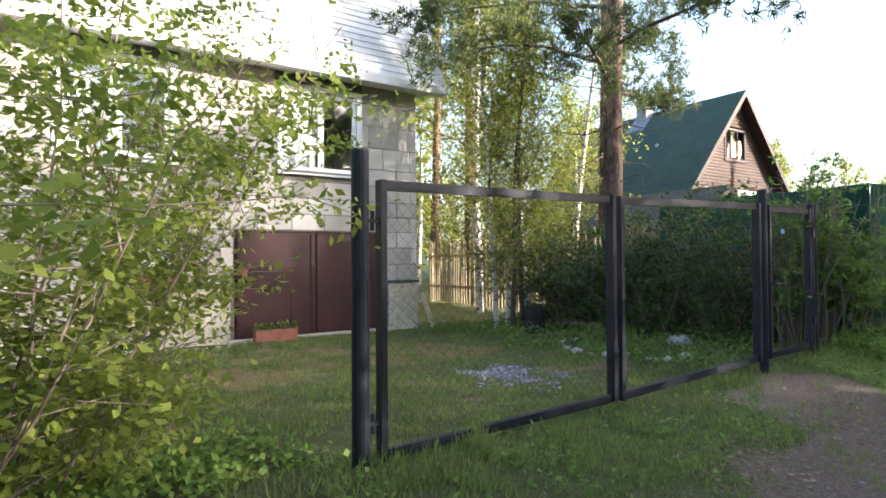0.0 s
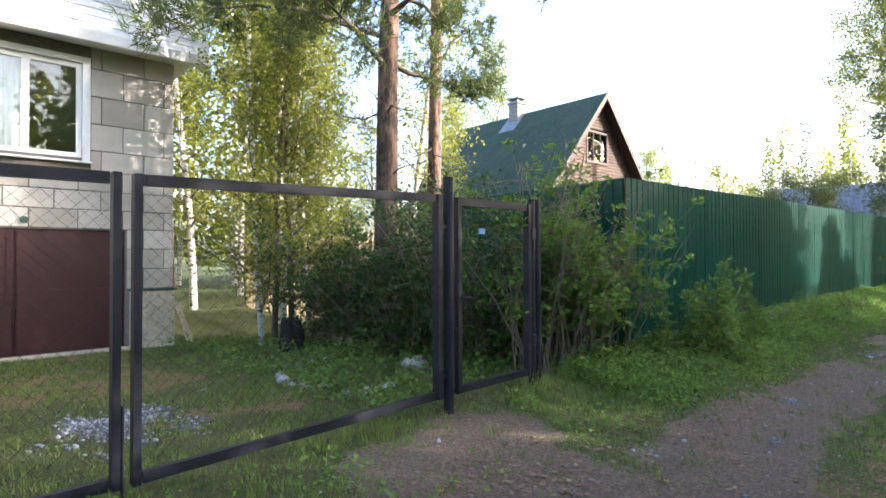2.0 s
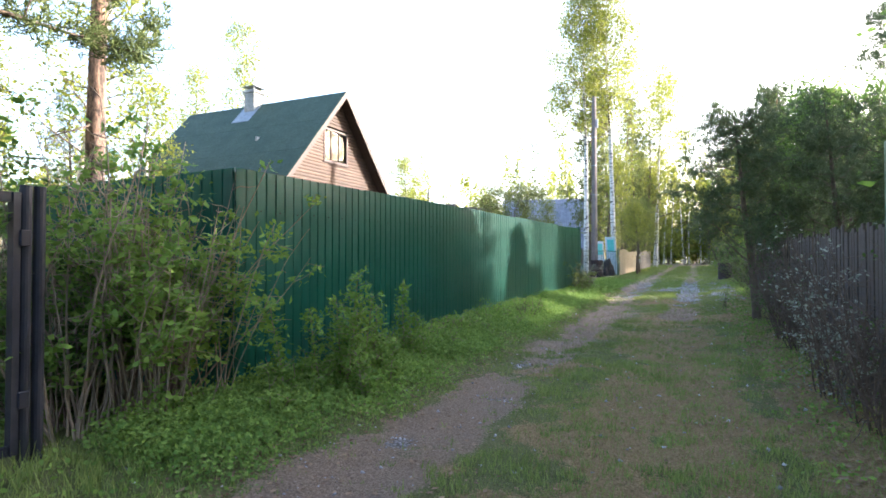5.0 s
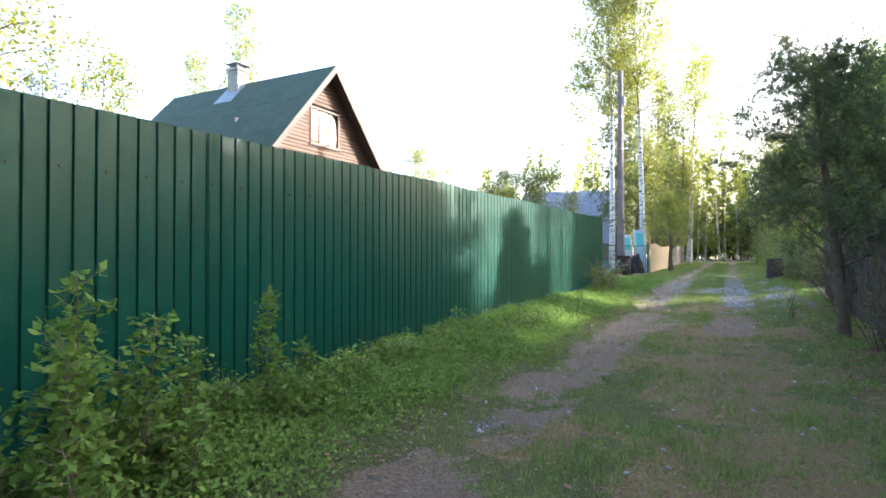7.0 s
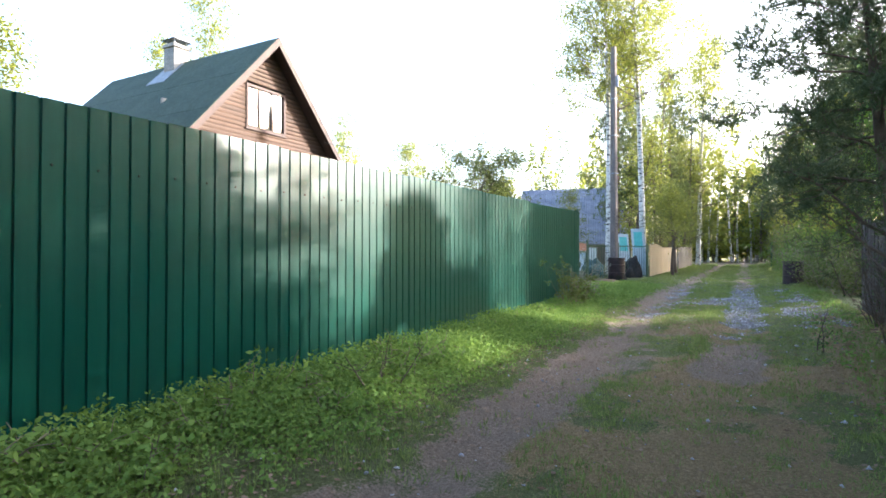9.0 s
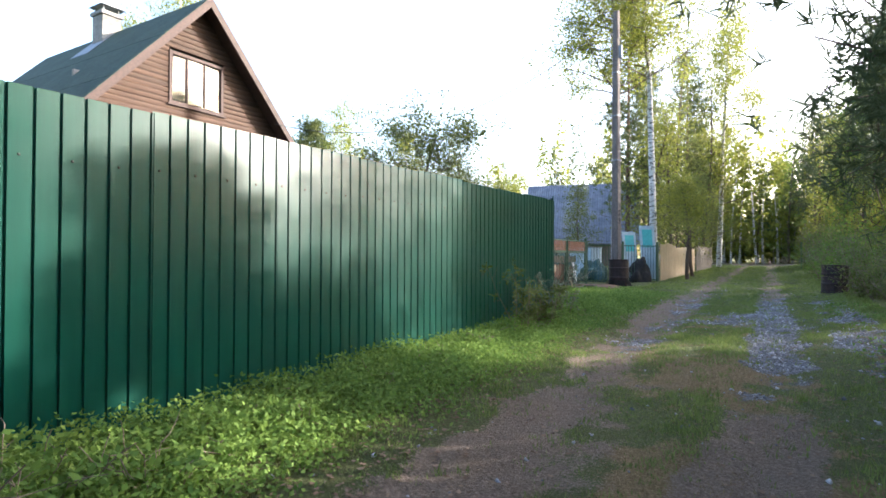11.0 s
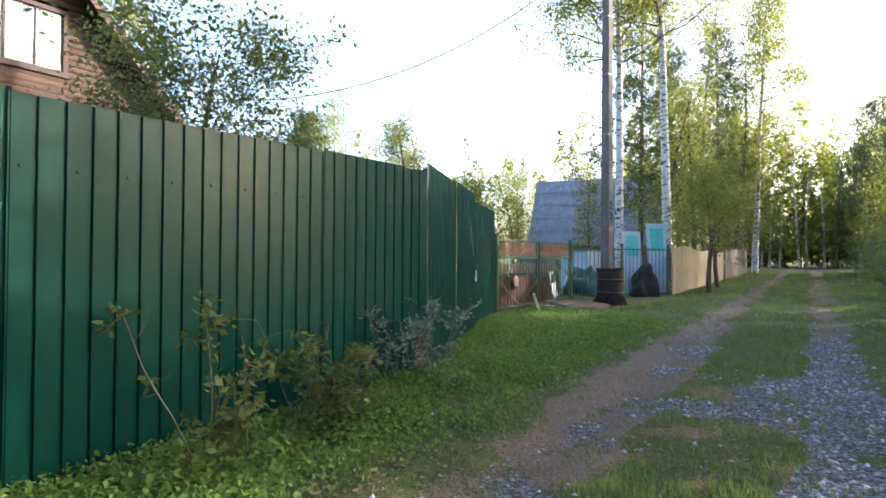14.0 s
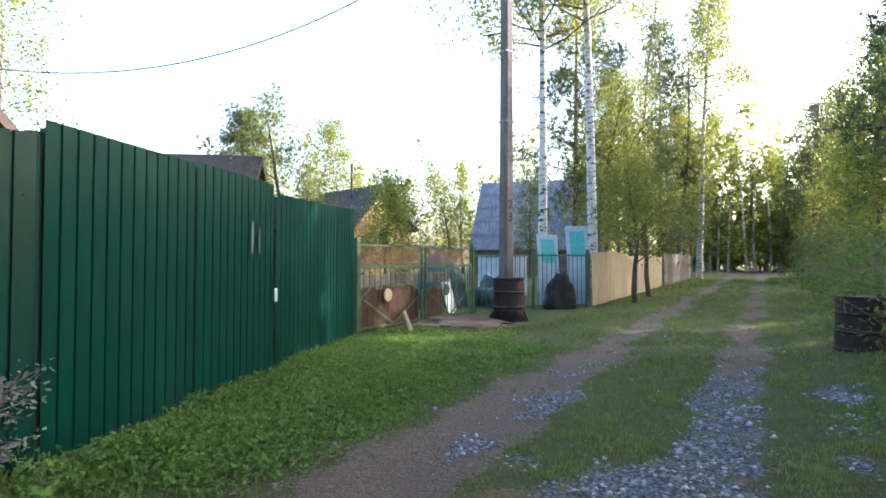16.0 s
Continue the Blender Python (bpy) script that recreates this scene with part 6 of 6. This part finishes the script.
# ---- old bar gate and the junk yard behind it ----
gate3 = thing("bar_gate", "old rusty bar gate with lattice top and sheet foot", "gate", (-5.42, 31.0, 0.6))
gate3.rotation_euler.z = 0.0
for k, (u0, u1) in enumerate(((0.08, 2.2), (2.3, 4.4))):
    leaf = part("gate_frame", boxes((-0.02, u0, 0.06, 0.02, u0 + 0.05, 1.62), (-0.02, u1 - 0.05, 0.06, 0.02, u1, 1.62), (-0.019, u0 + 0.051, 1.58, 0.019, u1 - 0.051, 1.62), (-0.019, u0 + 0.051, 1.2, 0.019, u1 - 0.051, 1.24), (-0.019, u0 + 0.051, 0.06, 0.019, u1 - 0.051, 0.1)), GATE_GREEN, gate3)
    n = 13
    for i in range(1, n):
        y = u0 + (u1 - u0) * i / n
        part("bar", rod(bmesh.new(), (0, y, 0.1), (0, y, 1.2), 0.009, None, 6), GATE_GREEN, leaf)
    bm = bmesh.new()
    for i in range(30):
        y = u0 + 0.05 + (u1 - u0 - 0.1) * i / 30
        for d in (-1, 1):
            y2 = min(max(y + d * 0.32, u0 + 0.05), u1 - 0.05)
            rod(bm, (0.004 * d, y, 1.25), (0.004 * d, y2, 1.25 + abs(y2 - y)), 0.007, None, 4)
    part("lattice", bm, ORANGE_NET, leaf)
    bm = bmesh.new()
    ym = (u0 + u1) / 2
    for p, q in (((u0 + 0.05, 0.65), (ym, 1.2)), ((ym, 1.2), (u1 - 0.05, 0.65)), ((u1 - 0.05, 0.65), (ym, 0.1)), ((ym, 0.1), (u0 + 0.05, 0.65))):
        bar(bm, (0.024, *p), (0.024, *q), 0.012, 0.03)
    part("diamond_brace", bm, GATE_GREEN, leaf)
    part("disc", rod(bmesh.new(), (0.03, u0 + 0.85, 0.66), (0.05, u0 + 0.85, 0.66), 0.13, 0.12, 20), GATE_GREEN if k else TAN, leaf)
    for i in range(8 if k == 0 else 3):
        v0 = u0 + 0.06 + i * 0.245
        part("sheet", boxes((-0.05 - 0.004 * (i % 2), v0, 0.02, -0.035 - 0.004 * (i % 2), v0 + 0.24, 0.8 + 0.03 * math.sin(i * 2.3) - 0.1 * k)), RUST, leaf, "rust-red sheet steel")
    part("plank", boxes((-0.075, u0 + 0.06, 0.84, -0.055, u1 - 0.06 - 0.9 * k, 1.06), bevel=0.004), GREY_WOOD, leaf, "pale grey plank")
    bm = boxes((-0.03, u0 + 0.05, 1.17, 0.012, u1 - 0.05, 1.198), bevel=0.004)
    part("strip", bm, GATE_GREEN, leaf)
for u in (0.03, 4.47):
    part("post", boxes((-0.04, u - 0.035, -0.3, 0.04, u + 0.035, 1.72)), GATE_GREEN, gate3)
panel = thing("bar_fence", "green welded bar fence panel, peeling paint", "fence", (-5.42, 35.55, 0.62))
panel.rotation_euler.z = math.atan2(-2.05, 2.85)
for z in (0.12, 1.45):
    part("rail", bar(bmesh.new(), (0, 0, z), (0, 3.5, z), 0.03, 0.035), GATE_GREEN, panel)
for i in range(25):
    part("bar", rod(bmesh.new(), (0, 0.08 + i * 0.14, 0.06), (0, 0.08 + i * 0.14, 1.5), 0.009, None, 6), GATE_GREEN, panel)
for u in (0.0, 1.75, 3.5):
    part("post", boxes((-0.035, u - 0.03, -0.4, 0.035, u + 0.03, 1.62)), GATE_GREEN, panel)


def old_door(at, rz, tilt, body, inset, label, h=2.0):
    ob = thing("old_door", label, "door", at)
    ob.rotation_euler = (0, tilt, rz)
    part("leaf", boxes((-0.02, -0.33, 0, 0.02, 0.33, h), bevel=0.004), body, ob)
    part("panel", boxes((0.0205, -0.22, h * 0.6, 0.03, 0.22, h * 0.93), bevel=0.003), inset, ob)
    part("panel", boxes((0.0205, -0.22, h * 0.1, 0.03, 0.22, h * 0.45), bevel=0.003), body, ob)
    part("handle", rod(bmesh.new(), (0.02, 0.27, h * 0.5), (0.07, 0.27, h * 0.5), 0.012, None, 8), BLACK_PAINT, ob)
    return ob


old_door((-4.25, 37.9, gz(-4.25, 38)), radians(-38), radians(-6), PALE_BLUE, TURQUOISE, "pale blue old door with turquoise panel, leaning upright")
old_door((-3.75, 39.0, gz(-3.75, 39)), radians(-50), radians(-8), PALE_BLUE, TURQUOISE, "pale old door with turquoise upper panel among the junk", 2.3)

def heap(name, label, category, at, seed, mat, sx, sy, sz, rough=0.25):
    """A draped or piled lump with an uneven skin that rests on the ground."""
    bm = bmesh.new()
    bmesh.ops.create_icosphere(bm, subdivisions=4, radius=1.0)
    noise_at = Vector((seed * 7.3, seed * 3.1, 0))
    for v in bm.verts:
        k = 1 + rough * noise.noise(v.co * 1.6 + noise_at) + rough * 0.5 * noise.noise(v.co * 4 + noise_at)
        v.co = Vector((v.co.x * sx * k, v.co.y * sy * k, max(v.co.z, -0.05) * sz * k))
    ob = part(name, bm, mat, None, smooth=True)
    ob.location = at
    return tagged(ob, label, category)


heap("tarpaulin", "dark green tarpaulin over a pile", "tarpaulin", on(-7.0, 36.4), 1, TARP, 0.8, 0.9, 1.3)
heap("tarpaulin", "pale sheet thrown over a low heap", "sheet", on(-6.4, 38.3), 2, PALE_BLUE, 0.3, 0.4, 0.8)
heap("scrap_mound", "dark heap of old rubber and scrap", "scrap", on(-3.95, 37.7), 3, CHAR, 0.42, 0.45, 0.8, 0.35)
heap("scrap_mound", "dark heap of scrap behind the bars", "scrap", on(-5.6, 37.2), 4, TARP, 0.5, 0.7, 0.8, 0.5)
heap("litter_mound", "flat mound of brown chips by the gate", "litter", on(-4.55, 33.4), 5, DEAD_LEAF, 0.85, 1.3, 0.09, 0.5)
for k, (x, y, rz, l, w) in enumerate(((-4.6, 32.5, 0.4, 0.9, 0.2), (-4.4, 33.0, 1.2, 0.8, 0.25), (-4.8, 33.4, 0.9, 1.0, 0.14), (-4.3, 32.2, 2.2, 0.6, 0.18))):
    b_ = part("plank", boxes((-l / 2, -w / 2, 0, l / 2, w / 2, 0.025), bevel=0.004), GREY_WOOD)
    b_.location = on(x, y, 0.05 + 0.02 * k)
    b_.rotation_euler = (0.03, 0.05, rz)
    tagged(b_, "pale grey scrap plank lying by the gate", "plank", "scrap planks")
b_ = part("plank", boxes((-0.02, -0.07, 0, 0.02, 0.07, 0.45), bevel=0.004), TAN)
b_.location, b_.rotation_euler = on(-4.7, 31.75, -0.02), (0.25, -0.3, 0.3)
tagged(b_, "short pale plank propped by the gate", "plank", "scrap planks")
b_ = part("scrap_sheet", boxes((-0.01, -0.3, 0, 0.01, 0.3, 0.95), bevel=0.003), WHITE_RAG)
b_.location, b_.rotation_euler = (-5.55, 34.75, gz(-5.5, 34.7)), (0.35, -0.12, 0.2)
tagged(b_, "white scrap sheet leaning on the bar gate", "sheet")
sh = thing("storage_cabinet", "low pale blue cabinet in the junk yard", "cabinet", (-6.9, 40.6, gz(-6.9, 40.6)))
part("body", boxes((-0.5, -0.9, 0, 0.5, 0.9, 1.35), bevel=0.01), PALE_BLUE, sh)
part("lid", boxes((-0.54, -0.94, 1.352, 0.54, 0.94, 1.4), bevel=0.01), TIN, sh)
part("door", boxes((0.502, -0.8, 0.1, 0.52, -0.05, 1.25), bevel=0.004), PALE_BLUE, sh)
part("door", boxes((0.502, 0.05, 0.1, 0.52, 0.8, 1.25), bevel=0.004), PALE_BLUE, sh)


# ---- slate-roofed house, yellow house ----
def wavy_slope(width, length, waves, rows, amp=0.035):
    """Sheets of wavy slate: rows overlap down the slope. Lies in x (width) and y (down)."""
    V, F, n0 = [], [], 0
    n = waves * 4
    for r in range(rows):
        y0, y1 = r * length / rows, (r + 1) * length / rows + 0.08
        xs = np.linspace(0, width, n + 1)
        z = amp * np.sin(np.linspace(0, waves * 2 * math.pi, n + 1))
        V.append(np.concatenate([np.stack([xs, np.full(n + 1, y0), z + 0.0], -1), np.stack([xs, np.full(n + 1, y1), z + 0.05], -1)]))
        i = np.arange(n)
        F.append(np.stack([i, i + n + 1, i + n + 2, i + 1], -1) + n0)
        n0 += 2 * (n + 1)
    return raw_mesh("slate", np.concatenate(V), np.concatenate(F))


def gable_house(name, label, at, rz, width, depth, wall_h, rise, wall_mat, roof_mat, over=0.4, wavy=False, category="house"):
    """A house with its gable towards local -y; width across, depth back."""
    ob = thing(name, label, category, at)
    ob.rotation_euler.z = rz
    w, d = width / 2, depth
    part("wall", prism(bmesh.new(), [(-w, 0), (w, 0), (w, wall_h), (0, wall_h + rise), (-w, wall_h)], 0, d, 'y'), wall_mat, ob)
    L = math.hypot(w, rise) + over
    ang = math.atan2(rise, w)
    for s in (-1, 1):
        bm = bmesh.new()
        e = w + over * math.cos(ang)
        pts = [(0, wall_h + rise + 0.02), (s * e, wall_h - over * math.sin(ang) + 0.02), (s * e, wall_h - over * math.sin(ang) + 0.1), (0, wall_h + rise + 0.1)]
        prism(bm, pts, -over, d + over, 'y')
        slab = part("roof", bm, roof_mat, ob)
        if wavy:
            o = put("slate_sheet", wavy_slope(d + 2 * over, L, int((d + 2 * over) / 0.2), 5), roof_mat, slab)
            o.matrix_basis = Matrix.Translation((0, -over, wall_h + rise + 0.13)) @ Matrix(((0, s * math.cos(ang), s * math.sin(ang), 0), (1, 0, 0, 0), (0, -math.sin(ang), math.cos(ang), 0), (0, 0, 0, 1)))
        bm = bmesh.new()
        pts = [(0, wall_h + rise + 0.08), (s * e, wall_h - over * math.sin(ang) + 0.08), (s * e, wall_h - over * math.sin(ang) - 0.12), (0, wall_h + rise - 0.12)]
        prism(bm, pts, -over - 0.04, -over - 0.002, 'y')
        part("bargeboard", bm, DARK_ROOF, slab)
    return ob


slate = gable_house("slate_house", "summer house with steep grey-blue wavy slate roof", (-9.6, 64.0, 0.9), radians(103), 8.0, 8.6, 2.0, 5.0, GREY_WOOD, SLATE, wavy=True)
yellow = gable_house("yellow_house", "small yellow timber house with dark brown roof", (-19.3, 50.3, 0.8), radians(75), 4.6, 6.5, 3.2, 2.5, YELLOW, DARK_ROOF)
wf = part("window", boxes((-0.45, -0.05, 2.0, 0.45, -0.01, 3.0), bevel=0.004), WHITE_PLASTIC, yellow, "white-framed window")
part("pane", boxes((-0.37, -0.062, 2.08, 0.37, -0.052, 2.92)), GLASS, wf)
part("stove_pipe", rod(bmesh.new(), (-0.8, 2.2, 5.0), (-0.8, 2.2, 7.2), 0.07, None, 10), DARK_ROOF, yellow)
shed = gable_house("garden_shed", "low dark-roofed shed behind the picket fence", (-10.2, 17.5, 0.4), radians(90), 3.2, 4.0, 2.2, 1.1, GREY_WOOD, DARK_ROOF, category="shed")
outhouse = gable_house("outhouse", "low outhouse with dull grey-brown roof behind the sheet gate", (-9.4, 31.8, 0.6), radians(127), 3.4, 5.2, 2.0, 1.6, GREY_WOOD, DARK_ROOF, category="shed")


# ---- cables ----
def cable(a, b, sag, r, label):
    pts = [Vector(a).lerp(Vector(b), f) + Vector((0, 0, -sag * 4 * f * (1 - f))) for f in np.linspace(0, 1, 20)]
    V, F = tubes([(np.array([tuple(p) for p in pts]), np.full(20, r))], 5)
    ob = put("cable", raw_mesh("cable", V, F), WIRE_BLACK)
    return tagged(ob, label, "cable", "overhead cables")


PT = (PX - 0.1, PY, g0 + 9.3)
cable(PT, (-13.3, 27.5, 5.9), 1.6, 0.012, "thick black cable from the pole to the timber house")
cable(PT, (-11.5, 64, 7.2), 0.4, 0.008, "thin black cable from the pole to the slate house")
cable(PT, (9.0, 44, 7.0), 0.4, 0.008, "thin black cable from the pole across the lane")
cable(PT, (-2.6, -30, 9.3), 0.9, 0.008, "thin black cable along the lane")

# ---- yard things ----
def stone(at, s, seed):
    bm = bmesh.new()
    bmesh.ops.create_icosphere(bm, subdivisions=2, radius=1.0)
    for v in bm.verts:
        k = 1 + 0.3 * noise.noise(v.co * 1.3 + Vector((seed * 3.7, 0, seed)))
        v.co = Vector((v.co.x * s * k, v.co.y * s * 0.8 * k, v.co.z * s * 0.55 * k))
    ob = part("stone", bm, STONE, None, smooth=True)
    ob.location = at
    return tagged(ob, "pale round field stone in the grass", "stone", "stones edging the bed")


rs = random.Random(9)
for k in range(13):
    a = 0.25 + k * 0.26
    x, y = -5.0 + 1.05 * math.cos(a + 2.6), 6.35 + 0.75 * math.sin(a + 2.6)
    stone(on(x, y, 0.02), rs.uniform(0.05, 0.1), k)
stone(on(-4.6, 6.9, 0.05), 0.17, 30)
for k in range(22):
    stone(on(-9.55 + rs.uniform(-0.06, 0.06), -1.5 + k * 0.165, 0.01), rs.uniform(0.035, 0.07), 40 + k)


def planter(at, label, seed):
    ob = thing("planter_box", label, "planter", at)
    bm = boxes((-0.1, -0.36, 0, 0.1, 0.36, 0.04), (-0.1, -0.36, 0.041, -0.075, 0.36, 0.2), (0.075, -0.36, 0.041, 0.1, 0.36, 0.2), (-0.0749, -0.36, 0.041, 0.0749, -0.335, 0.2), (-0.0749, 0.335, 0.041, 0.0749, 0.36, 0.2))
    part("trough", bm, CLAY, ob)
    part("soil", boxes((-0.074, -0.334, 0.05, 0.074, 0.334, 0.17)), CHAR, ob)
    r_ = np.random.default_rng(seed)
    p = np.stack([r_.uniform(-0.09, 0.09, 220), r_.uniform(-0.36, 0.36, 220), r_.uniform(0.17, 0.32, 220)], -1)
    tagged(put("seedlings", raw_mesh("seedlings", *leaf_arrays(p, 0.05, r_, 0.0, 0.7)), LEAF_BUSH, ob), kind="stuff")
    return ob


planter((-9.62, 2.75, 0.055), "brick-red planter box with green seedlings on the threshold", 1)
planter((-9.62, 0.9, 1.012), "brick-red planter box on the plinth ledge", 2)
part("log", rod(bmesh.new(), (-7.6, 7.35, gz(-7.6, 7.3) + 0.13), (-6.2, 7.2, gz(-6.2, 7.2) + 0.12), 0.06, 0.045, 10), PICKET)
tagged(bpy.data.objects["log"], "pale cut log lying in the yard", "log")
st = heap("charred_stump", "black charred tree stump in the yard", "stump", on(-7.35, 6.75), 8, CHAR, 0.17, 0.2, 0.42, 0.6)
pb = part("plank", boxes((-0.015, -0.05, 0, 0.015, 0.05, 0.75), bevel=0.003), TAN)
pb.location, pb.rotation_euler = (-9.6, 5.98, gz(-9.6, 6)), (0.3, -0.1, 0)
tagged(pb, "short plank leaning on the house corner", "plank")

pot = thing("hanging_pot", "small terracotta pot hanging beside the garage door", "plant pot", (-9.78, 2.22, 1.18))
part("bowl", turned([(0.02, 0.0), (0.07, 0.01), (0.1, 0.1), (0.11, 0.11), (0.1, 0.115), (0.02, 0.1)], 16), CLAY, pot)
part("cord", rod(bmesh.new(), (-0.05, 0, 0.1), (-0.1, 0, 0.62), 0.006, None, 6), WIRE_BLACK, pot)


# ---- block courses last ----
zs = [1.02, 1.35, 1.68, 2.0, 2.3, 2.6, 2.92, 3.25, 3.68, 4.12, 4.56, 4.98]
lay_blocks(house1, HX, -4.0, HC, list(zip(zs, zs[1:])), [(h[0] - 0.11, h[1] + 0.11, h[2] - 0.08, h[3] + 0.1) if h is not GAR else (2.1, 5.05, 0, 1.99) for h in (W1, W2, W3, GAR)], random.Random(5))
